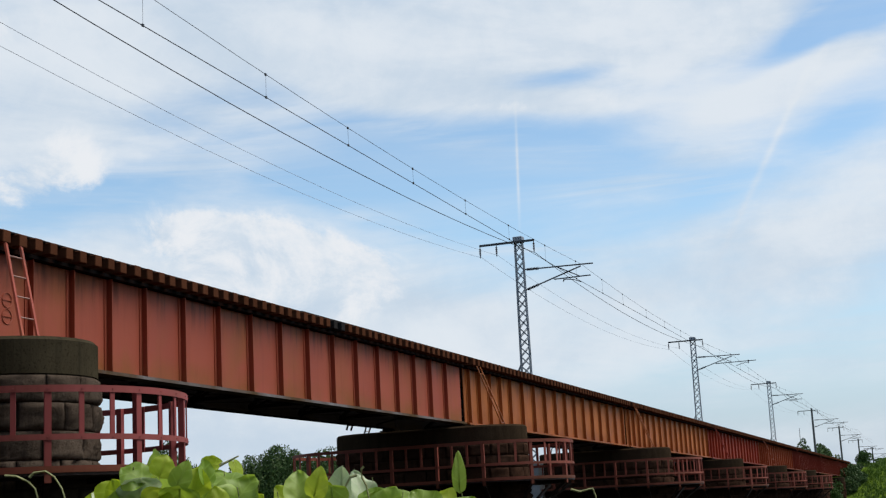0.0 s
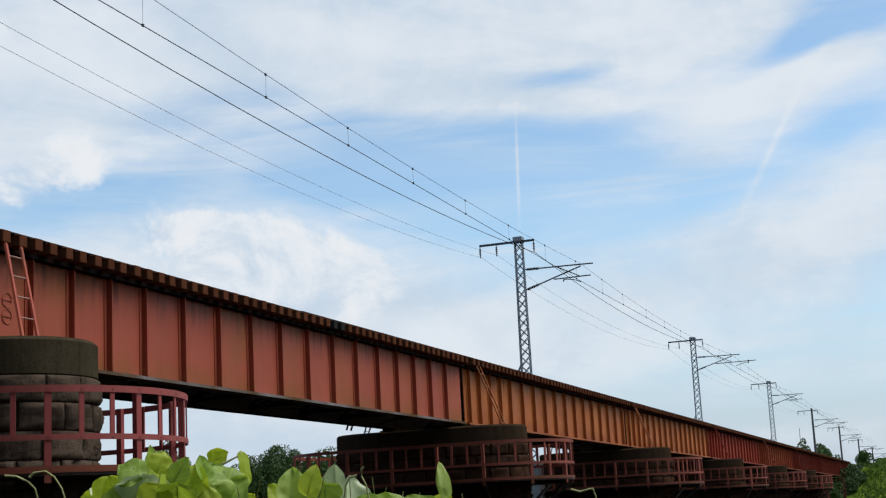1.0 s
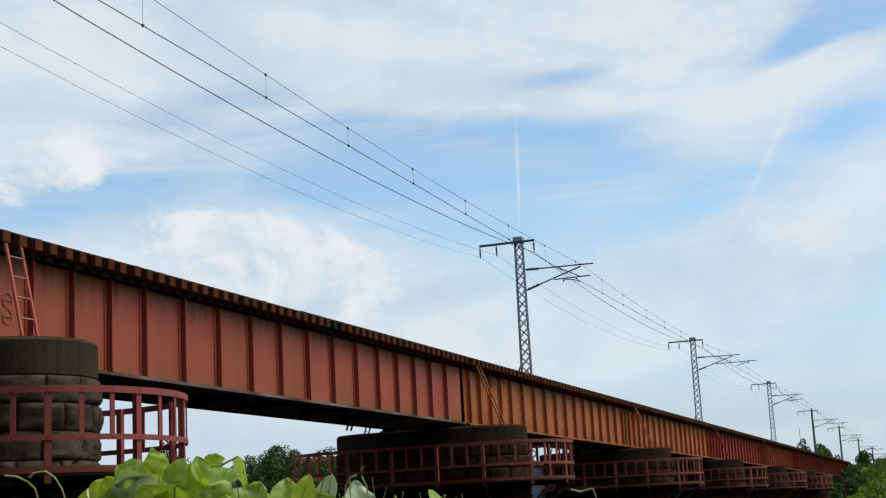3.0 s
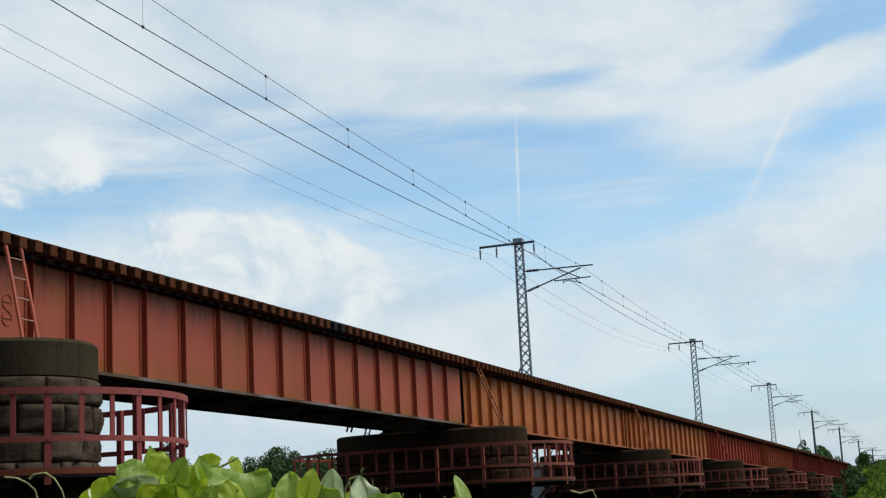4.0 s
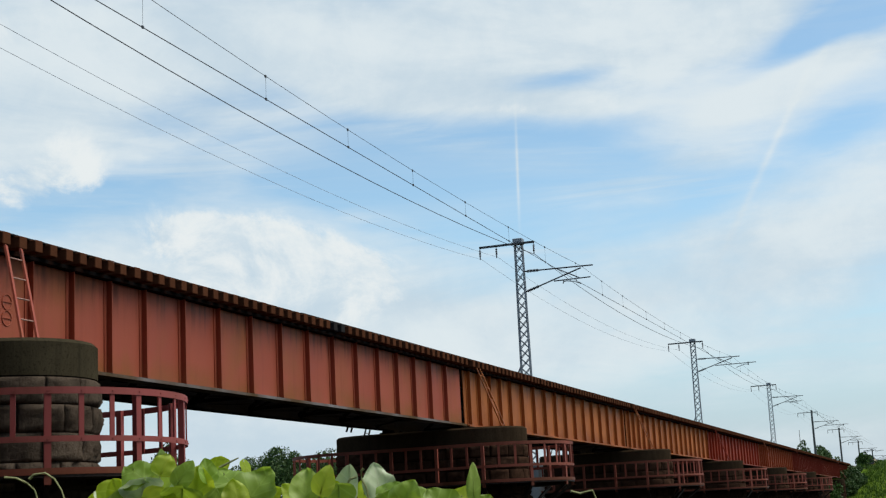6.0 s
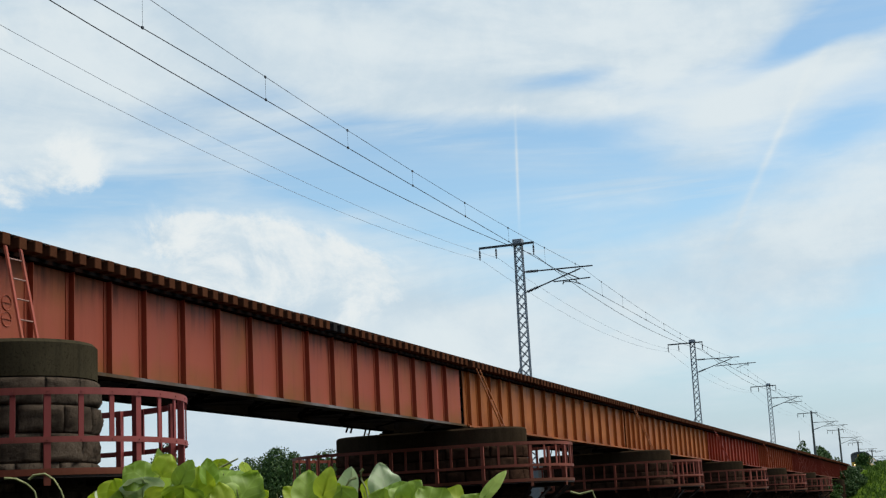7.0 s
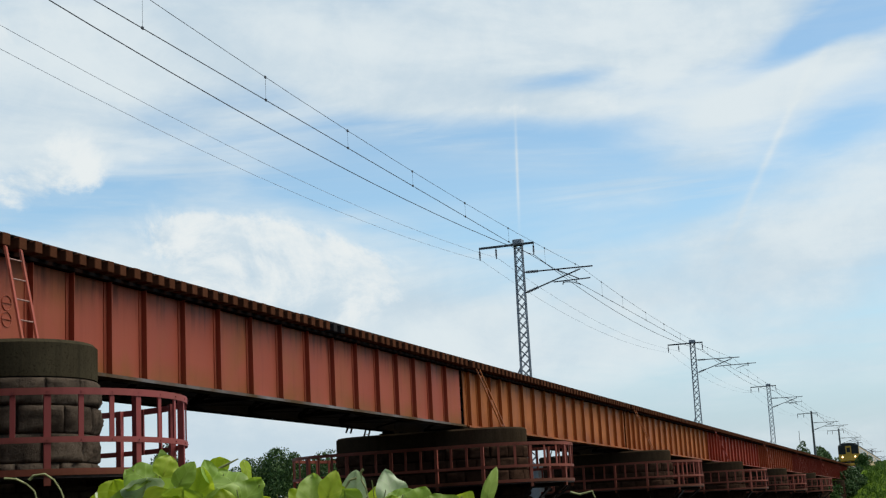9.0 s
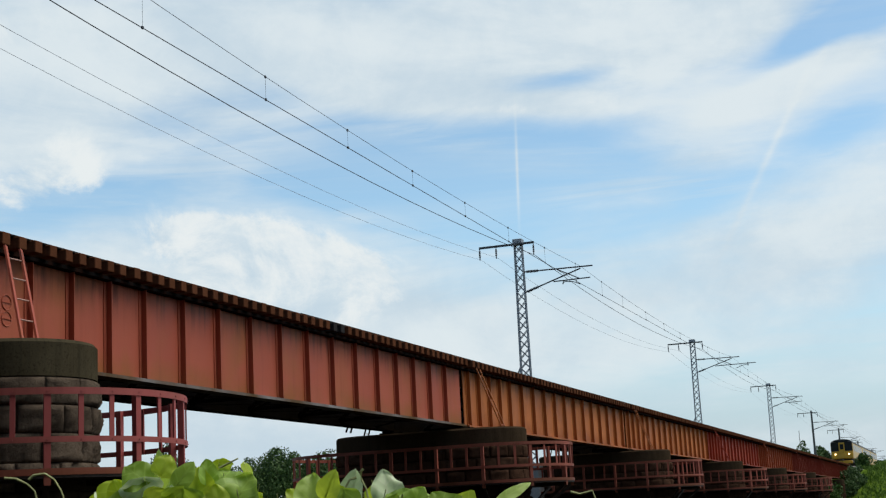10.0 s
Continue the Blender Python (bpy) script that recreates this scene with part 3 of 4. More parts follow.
def build_platform(y, xn, xf, r, z0, cage):
    """Inspection walkway round a pier: deck, posts with rails between them, brackets."""
    root = thing("inspection_platform", pose(0, y, z0), "red painted steel walkway with railing round a pier" if cage == M["cage"] else "rusted red steel walkway with railing round a pier", "railing", "pier walkways")
    st, arc = xn - xf, math.pi * r
    total = 2 * (st + arc)
    bm = bmesh.new()
    outer, inner = racetrack(xn, xf, r + 0.03), racetrack(xn - (0.22 if xn > 1.4 else 0.45), -2.65, 1.14 if xn > 1.4 else 1.32)
    n = len(outer)
    for za, zb, flip in ((-0.06, 0.0, 0),):
        vo = [[bm.verts.new((x, yy, z)) for x, yy in outer] for z in (za, zb)]
        vi = [[bm.verts.new((x, yy, z)) for x, yy in inner] for z in (za, zb)]
        for i in range(n):
            j = (i + 1) % n
            bm.faces.new((vo[0][i], vo[0][j], vo[1][j], vo[1][i]))
            bm.faces.new((vi[0][j], vi[0][i], vi[1][i], vi[1][j]))
            bm.faces.new((vo[1][i], vo[1][j], vi[1][j], vi[1][i]))
            bm.faces.new((vo[0][j], vo[0][i], vi[0][i], vi[0][j]))
    part("deck", bm, M["dark_steel"], root, "dark steel deck plate")
    steps = [i / 160 * total for i in range(161)]
    for h, wd, nm in ((1.05, 0.09, "top_rail"), (0.43, 0.075, "middle_rail"), (0.02, 0.085, "toe_board")):
        bm = bmesh.new()
        rings = []
        for s in steps[:-1]:
            (x, yy), (nx, ny) = along(xn, xf, r, s)
            rings.append([bm.verts.new((x + nx * o, yy + ny * o, h + dz)) for o, dz in ((0.035, -wd / 2), (0.047, -wd / 2), (0.047, wd / 2), (0.035, wd / 2))])
        for i in range(160):
            a, b = rings[i], rings[(i + 1) % 160]
            for k in range(4):
                bm.faces.new((a[k], b[k], b[(k + 1) % 4], a[(k + 1) % 4]))
        part(nm, bm, cage, root)
    count = 3 * round(total / (1.27 if xn > 1.4 else 1.38))
    for i in range(count):
        (x, yy), (nx, ny) = along(xn, xf, r, ((8.80 if xn > 1.4 else 4.48) + i * total / count))
        major = i % 3 == 0
        a = math.degrees(math.atan2(ny, nx))
        bm = bmesh.new()
        if major:
            box(bm, -0.05, 0.034, -0.044, 0.044, -0.15, 1.09)
        else:
            box(bm, 0.012, 0.034, -0.034, 0.034, 0.40, 1.09)
        for zz in (0.43, 1.05):
            tube(bm, [(0.03, 0, zz), (0.056, 0, zz)], 0.010, 6)
        o = part("post", bm, cage, root)
        o.matrix_local = pose(x, yy, 0, 0, 0, a)
        if major:
            bm = bmesh.new()
            bar(bm, (0.0, 0, -0.10), (-0.95, 0, -0.10), 0.08, 0.08)
            bar(bm, (-0.05, 0, -0.14), (-0.92, 0, -0.75), 0.07, 0.07)
            o = part("bracket", bm, M["dark_steel"], root)
            o.matrix_local = pose(x, yy, 0, 0, 0, a)
    return root


rng = random.Random(5)
for k in range(1, 9):
    if k == 1:
        args = (JOINTS[1] - 0.35, 1.33, -2.65, 1.12, BASE - 0.055)
    elif k < 7:
        args = (JOINTS[k] - 0.2, 0.68, -2.65, 1.3, BASE - 0.19)
    else:
        args = (JOINTS[k] - 0.1, 0.25, -2.45, 0.8, BASE - 0.30)
    build_pier(*args, 2 if k < 3 else 1, rng)
    if k < 7:
        build_platform(args[0], args[1] + (0.22 if k == 1 else 0.45), -3.15, 2.15, BASE - (1.96 if k == 1 else 1.80), M["cage"] if k == 1 else M["cage_rust"])


# ---- catenary masts ----
def lattice_mast(y, base, pull=False):
    root = thing("catenary_mast", pose(-3.77, y, 0), "grey lattice steel catenary mast with dark cantilever arms", "catenary mast", "masts along the track")
    bm = bmesh.new()
    box(bm, -0.4, 0.4, -0.4, 0.4, base, BASE - 0.6, 0, 0.03)
    part("footing", bm, M["pale_concrete"], root, "pale concrete footing")
    z0, z1 = BASE - 0.6, BASE + 9.3
    wid = lambda z: 0.5 - 0.16 * (z - z0) / (z1 - z0)
    for sx in (-1, 1):
        for sy in (-1, 1):
            bm = bmesh.new()
            bar(bm, (sx * wid(z0) / 2, sy * 0.08, z0), (sx * wid(z1) / 2, sy * 0.08, z1), 0.052, 0.052, (0, 1, 0))
            part("leg", bm, M["galv"], root)
    bm = bmesh.new()
    n = 23
    for i in range(n):
        za, zb = z0 + (z1 - z0) * i / n, z0 + (z1 - z0) * (i + 1) / n
        a, b = wid(za) / 2, wid(zb) / 2
        for s in (-1, 1):
            bar(bm, (-a, s * 0.08, za), (b, s * 0.08, zb), 0.034, 0.012, (0, 1, 0))
            bar(bm, (a, s * 0.08, za), (-b, s * 0.08, zb), 0.034, 0.012, (0, 1, 0))
        for sx in (-a, a):
            bar(bm, (sx, -0.08, za), (sx, 0.08, za), 0.03, 0.03)
    part("lacing", bm, M["galv"], root)
    bm = bmesh.new()
    box(bm, -0.22, 0.22, -0.2, 0.2, z1, z1 + 0.26, 0, 0.02)
    part("cap", bm, M["galv"], root, "grey box cap")
    bm = bmesh.new()
    bar(bm, (-0.22, 0, z0 + 4.4), (-0.85, 0, z0 + 3.1), 0.06, 0.06, (0, 1, 0))
    bar(bm, (-0.85, 0, z0 + 3.1), (-0.24, 0, z0 + 2.9), 0.06, 0.06, (0, 1, 0))
    part("strut", bm, M["galv"], root)
    arms(root, BASE, 0.2, pull)
    return root


def arms(root, b, xr, pull=False):
    """Cross-arm, insulators and the hinged cantilever over the track, in the mast's space."""
    bm = bmesh.new()
    bar(bm, (-1.8, -0.2, b + 9.31), (0.79, -0.2, b + 9.31), 0.09, 0.09)
    part("crossarm", bm, M["fitting"], root, "dark steel cross-arm")
    for x in (-1.78, -1.0, 0.76):
        bm = bmesh.new()
        lathe(bm, [(0.02, 0.0), (0.02, -0.06)] + [(0.055 if i % 2 else 0.025, -0.08 - 0.04 * i) for i in range(9)] + [(0.03, -0.46), (0.02, -0.52)], 8, 0, (x, -0.2, b + 9.27))
        part("insulator", bm, M["insulator"], root)
    for name, a, e, r in (("top_tube", (xr, 0, b + 8.04), (3.36, 0, b + 8.0), 0.032), ("stay_tube", (xr, 0, b + 7.1), (2.80, 0, b + 7.93), 0.032),
                          ("cross_tube", (1.62, 0.03, b + 8.05), (2.74, 0.03, b + 7.48), 0.024), ("registration_tube", (1.54, 0, b + 7.46), (4.52 if pull else 3.22, 0, b + 7.48), 0.028)):
        bm = bmesh.new()
        tube(bm, [a, e], r, 8)
        if name in ("top_tube", "stay_tube"):
            d = (Vector(e) - Vector(a)).normalized()
            for i in range(8):
                p = Vector(a) + d * (0.12 + 0.07 * i)
                tube(bm, [p, p + d * 0.035], 0.065, 8)
        part(name, bm, M["fitting"], root)
    bm = bmesh.new()
    if pull:
        tube(bm, [(3.94, 0, b + 7.36), (3.7, 0, b + 7.38), (3.4, 0, b + 7.30), (3.05, 0, b + 7.18)], 0.022, 6)
        bar(bm, (3.94, 0, b + 7.55), (3.94, 0, b + 7.30), 0.06)
    else:
        tube(bm, [(1.95, 0, b + 7.30), (1.98, 0, b + 7.38), (2.1, 0, b + 7.41), (2.45, 0, b + 7.36), (2.78, 0, b + 7.22)], 0.022, 6)
        bar(bm, (2.0, 0, b + 7.48), (1.97, 0, b + 7.32), 0.03)
    part("steady_arm", bm, M["fitting"], root)


def pole_mast(y, pull=False, drop=0.0):
    root = thing("catenary_mast", pose(-3.77, y, 0), "dark round concrete catenary pole with cross-arm and bracket", "catenary mast", "masts along the track")
    bm = bmesh.new()
    lathe(bm, [(0.18, 4.2), (0.12, BASE + 9.2 - drop)], 12)
    part("pole", bm, M["fitting"], root)
    arms(root, BASE - 0.4 - drop, 0.14, pull)
    return root


for k in range(-1, 3):
    lattice_mast(20.09 + 44.6 * k, -0.4, k % 2 == 1)
for k in range(3, 7):
    pole_mast(20.09 + 44.6 * k, k % 2 == 1, (0.0, 0.35, 0.85, 1.1)[k - 3])


# ---- wires ----
def sagging(name, label, x0, zs, sag, r, mat, n=14, stagger=0.0):
    bm = bmesh.new()
    pts = []
    for k in range(-1, 5):
        za, zb = zs(k), zs(k + 1)
        for i in range(n):
            f = i / n
            y = 20.09 + 44.6 * (k + f)
            xx = x0 + stagger * (1 - 2 * f) * (1 if k % 2 else -1)
            pts.append((xx, y, BASE + za + (zb - za) * f - 4 * sag * f * (1 - f)))
    tube(bm, pts, r, 5)
    ob = new(name, mesh_of(name, bm, mat))
    return tagged(ob, label, "wire", "overhead wires", "")


mess = lambda k: 8.62 if k == -1 else 8.03
cont = lambda k: 7.56 if k == -1 else 7.22
sagging("messenger_wire", "thin dark catenary messenger wire on mast brackets", -0.97, mess, 0.46, 0.007, M["copper_wire"])
sagging("contact_wire", "dark copper contact wire hung over the track", -0.97, cont, 0.0, 0.011, M["copper_wire"])
sagging("feeder_wire", "thick black feeder cable hung from cross-arms", -3.02, lambda k: 8.76, 0.67, 0.013, M["copper_wire"])
sagging("line_wire", "thin grey line wire on the mast cross-arms", -4.77, lambda k: 8.82, 0.77, 0.0062, M["pale_wire"])
sagging("line_wire", "thin grey line wire on the mast cross-arms", -5.55, lambda k: 8.80, 0.82, 0.0062, M["pale_wire"])


def build_hangers():
    for k in range(-1, 4):
        for i in range(9):
            f = (3.95 + 4.97 * i - (0.62 if i == 1 else 0.0)) / 44.6
            y = 20.09 + 44.6 * (k + f)
            za = BASE + mess(k) + (mess(k + 1) - mess(k)) * f - 1.84 * f * (1 - f)
            zb = BASE + cont(k) + (cont(k + 1) - cont(k)) * f
            root = thing("wire_hanger", pose(-0.97, y, zb), "thin dropper wire between messenger and contact wire", "wire hanger", "droppers")
            bm = bmesh.new()
            tube(bm, [(0, 0, 0), (0, 0, za - zb)], 0.004, 4)
            part("dropper", bm, M["copper_wire"], root)
            for z in (0.01, za - zb):
                bm = bmesh.new()
                box(bm, -0.02, 0.02, -0.035, 0.035, z - 0.035, z + 0.03, 0, 0.008)
                part("clamp", bm, M["fitting"], root)


build_hangers()


# ---- plants ----
def leaf_mat(name, a, b):
    m = Mat(name, 0.45)
    c = m.mix(m.island(), a, b)
    c = m.mix(m.mul(m.step(m.noise(3.0, 4, 0.6), 0.4, 0.7), 0.4), c, tuple(0.55 * v for v in a))
    m.color(c)
    m.b.inputs["Specular IOR Level"].default_value = 0.12
    return m.m


M["leaf_dark"] = leaf_mat("dark_tree_leaf", (0.038, 0.075, 0.022), (0.11, 0.165, 0.055))
M["leaf_bush"] = leaf_mat("bush_leaf", (0.03, 0.075, 0.015), (0.08, 0.14, 0.03))
M["bark"] = simple("grey_bark", (0.07, 0.055, 0.04), (0.11, 0.09, 0.07), 3.0, 0.95, 0.8)


def crown(bm, centre, rad, count, size, rng):
    """Many small leaf clumps gathered on uneven lobes."""
    lobes = [(Vector(centre) + Vector((rng.gauss(0, .45) * rad[0], rng.gauss(0, .45) * rad[1], rng.gauss(0, .42) * rad[2])), rng.uniform(0.28, 0.55)) for _ in range(34)]
    for _ in range(count):
        c, s = rng.choice(lobes)
        d = Vector((rng.gauss(0, 1), rng.gauss(0, 1), rng.gauss(0, 1))).normalized() * (rng.uniform(0.6, 1.05) ** 0.6) * s
        p = c + Vector((d.x * rad[0], d.y * rad[1], d.z * rad[2]))
        q = Euler((rng.uniform(0, 6.3), rng.uniform(0, 6.3), rng.uniform(0, 6.3))).to_matrix()
        w = size * rng.uniform(0.6, 1.4)
        v = [bm.verts.new(p + q @ Vector(o) * w) for o in ((-1, 0, 0), (-0.2, -0.55, 0.12), (1, 0, 0), (-0.2, 0.55, 0.12))]
        bm.faces.new(v[:3])
        bm.faces.new((v[0], v[2], v[3]))


def build_tree(x, y, z, h, rx, ry, count, size, seed, label, mat, name="tree"):
    rng = random.Random(seed)
    root = thing(name, pose(x, y, z), label, "tree" if name == "tree" else "bush", "", "")
    bm = bmesh.new()
    tube(bm, [(0, 0, -0.5), (0.1, 0.05, h * 0.3), (0.0, 0.15, h * 0.7)], 0.035 * h, 8, taper=0.012 * h)
    for i in range(6):
        a = i * 1.05 + rng.uniform(-.3, .3)
        tube(bm, [(0.05, 0.05, h * (0.3 + 0.05 * i)), (math.cos(a) * rx * 0.6, math.sin(a) * ry * 0.6, h * (0.5 + 0.06 * i))], 0.014 * h, 6, taper=0.005 * h)
    part("trunk", bm, M["bark"], root)
    bm = bmesh.new()
    crown(bm, (0, 0, h * 0.58), (rx, ry, h * 0.42), count, size, rng)
    part("crown", bm, mat, root)
    return root


build_tree(-75.5, 141.7, 3.0, 9.7, 3.7, 3.7, 15000, 0.17, 1, "broad dark green tree on the far bank", M["leaf_dark"])
build_tree(-79.5, 141.0, 3.0, 8.2, 3.0, 3.0, 10000, 0.17, 2, "low dark green tree on the far bank", M["leaf_dark"])
build_tree(-70.3, 143.0, 3.0, 9.5, 3.2, 3.2, 12000, 0.17, 7, "leafy dark green tree on the far bank", M["leaf_dark"])
build_tree(-66.0, 145.0, 3.0, 7.6, 3.2, 3.0, 10000, 0.17, 9, "low leafy green tree on the far bank", M["leaf_dark"])
build_tree(-90.0, 136.4, 2.5, 10.8, 3.4, 3.4, 13000, 0.17, 3, "rounded dark green tree on the far bank", M["leaf_dark"])
build_tree(-4.0, 168.0, 5.3, 3.9, 1.25, 2.4, 3400, 0.15, 4, "dense green bush beside the track", M["leaf_dark"], "bush")
build_tree(-6.1, 160.0, 5.2, 4.2, 0.9, 1.2, 3000, 0.14, 14, "small rounded bush beside the track", M["leaf_dark"], "bush")
for i, (bx, by, bh, br) in enumerate(((0.9, 141.0, 2.6, 0.9), (1.7, 144.0, 2.3, 0.8), (1.5, 137.0, 2.2, 0.8), (2.5, 142.0, 1.5, 0.6))):
    build_tree(bx, by, land(bx, by) - 0.3, bh, br, 1.6, 4500, 0.14, 60 + i, "dense dark green bush by the abutment", M["leaf_dark"], "bush")["group"] = "bushes by the abutment"
build_tree(1.7, 159.0, 4.9, 3.0, 0.75, 1.0, 3600, 0.12, 6, "tall green bush on the levee beside the track", M["leaf_bush"], "bush")
build_tree(0.0, 128.0, 0.4, 3.4, 1.3, 1.2, 3200, 0.12, 8, "low green bush in front of the far piers", M["leaf_bush"], "bush")
for i, (bx, by) in enumerate(((3.4, 172), (4.2, 194), (5.2, 222))):
    base = land(bx, by) - 0.4
    build_tree(bx, by, base, 1.3, 0.8, 4.5, 2200, 0.14, 20 + i, "low hedge of green shrubs along the track", M["leaf_bush"], "bush")["group"] = "hedge along the track"


def build_grass():
    """Tufts over the levee's slope."""
    rng = random.Random(8)
    verts, faces = [], []
    for _ in range(22000):
        x, y = rng.uniform(1.2, 38), rng.uniform(118, 180)
        z = land(x, y)
        h = rng.uniform(0.15, 0.4)
        for _ in range(3):
            a, lean = rng.uniform(0, 6.3), rng.uniform(0.1, 0.5)
            c, s_ = math.cos(a), math.sin(a)
            i = len(verts)
            verts += [(x - s_ * 0.06, y + c * 0.06, z - 0.05), (x + s_ * 0.06, y - c * 0.06, z - 0.05), (x + c * lean * h, y + s_ * lean * h, z + h)]
            faces.append((i, i + 1, i + 2))
            x, y = x + rng.uniform(-.2, .2), y + rng.uniform(-.2, .2)
    me = bpy.data.meshes.new("grass")
    me.from_pydata(verts, [], faces)
    me.materials.append(M["blade"])
    tagged(new("grass", me), "rough green grass tufts on the levee", "grass", kind="stuff")


M["blade"] = leaf_mat("grass_blade", (0.065, 0.12, 0.014), (0.12, 0.19, 0.03))
build_grass()


def build_sky_screen():
    """Unseen trees added behind the camera to shut off the low sky there."""
    rng = random.Random(31)
    spots = [(-64 + i * 8.5, -54) for i in range(16)] + [(-70 - 3 * i, -44 + 9 * i) for i in range(5)]
    for i, (x, y) in enumerate(spots):
        x, y = x + rng.uniform(-2, 2), y - rng.uniform(0, 4)
        build_tree(x, y, 0, rng.uniform(23, 28), 7.5, 5.5, 5200, 1.0, 40 + i, "tall dark green tree added out of view to block sky light", M["leaf_dark"])["group"] = "trees of the wooded bank"


build_sky_screen()


# ---- abutment at the far end ----
def build_abutment():
    root = thing("abutment", pose(0, SPAN * 7, 0), "concrete abutment with a pale corner pillar", "abutment")
    bm = bmesh.new()
    box(bm, -3.4, 1.0, -0.9, 3.5, 0, BASE - 0.31, 0, 0.05)
    part("wall", bm, M["concrete"], root)
    bm = bmesh.new()
    box(bm, -3.4, 1.0, 0.25, 3.5, BASE - 0.31, BASE + 1.6, 0, 0.05)
    part("backwall", bm, M["concrete"], root)
    bm = bmesh.new()
    box(bm, -0.1, 0.75, -1.35, -0.92, 0, BASE - 0.45, 0, 0.04)
    part("pillar", bm, M["pale_concrete"], root, "pale concrete pillar")


build_abutment()


def build_thin_pole():
    root = thing("signal_aerial", pose(-7.2, 170, land(-7.2, 170)), "thin dark aerial pole behind the bushes", "pole")
    bm = bmesh.new()
    tube(bm, [(0, 0, -0.3), (0, 0, 12.1 - land(-7.2, 170))], 0.06, 8, taper=0.035)
    part("shaft", bm, M["fitting"], root)


build_thin_pole()

# ---- house on the far bank ----
def build_house():
    g = land(-88.9, 150.0)
    root = thing("house", pose(-88.9, 150.0, g, 0, 0, 28), "small house with a pale grey gabled roof", "house")
    top = 10.2 - g
    bm = bmesh.new()
    box(bm, -3.0, 3.0, -2.6, 2.6, -0.5, top - 1.7)
    wall = part("wall", bm, M["pale_concrete"], root)
    bm = bmesh.new()
    e = [(-3.6, -3.1, top - 1.75), (3.6, -3.1, top - 1.75), (3.6, 3.1, top - 1.75), (-3.6, 3.1, top - 1.75), (-2.2, 0, top), (2.2, 0, top)]
    v = [bm.verts.new(q) for q in e] + [bm.verts.new((q[0], q[1], q[2] + 0.15)) for q in e]
    for f in ((6, 7, 11, 10), (8, 9, 10, 11), (0, 4, 5, 1), (2, 5, 4, 3), (0, 1, 7, 6), (2, 3, 9, 8), (1, 2, 8, 7), (3, 0, 6, 9), (7, 8, 11), (9, 6, 10), (1, 5, 2), (3, 4, 0)):
        bm.faces.new([v[i] for i in f])
    part("roof", bm, M["roof_tile"], root, "pale grey sheet roof")
    bm = bmesh.new()
    box(bm, -0.7, 0.7, -2.65, -2.60, 1.0, 2.2)
    part("window", bm, M["black_glass"], wall)


# ---- train ----
M["yellow"] = simple("yellow_train_paint", (0.38, 0.21, 0.010), (0.44, 0.25, 0.016), 0.8, 0.35, 0.05)
M["black_glass"] = simple("dark_cab_glass", (0.015, 0.017, 0.02), (0.02, 0.022, 0.025), 0.5, 0.08, 0.0)
M["under_gear"] = simple("grimy_underframe", (0.03, 0.03, 0.03), (0.05, 0.05, 0.05), 2.0, 0.8, 0.3)
M["roof_grey"] = simple("grey_train_roof", (0.07, 0.07, 0.07), (0.11, 0.11, 0.105), 1.0, 0.7, 0.1)
lm = Mat("headlight_glow", 0.3)
lm.b.inputs["Emission Color"].default_value = (1.0, 0.75, 0.35, 1)
lm.b.inputs["Emission Strength"].default_value = 6.0
M["lamp"] = lm.m


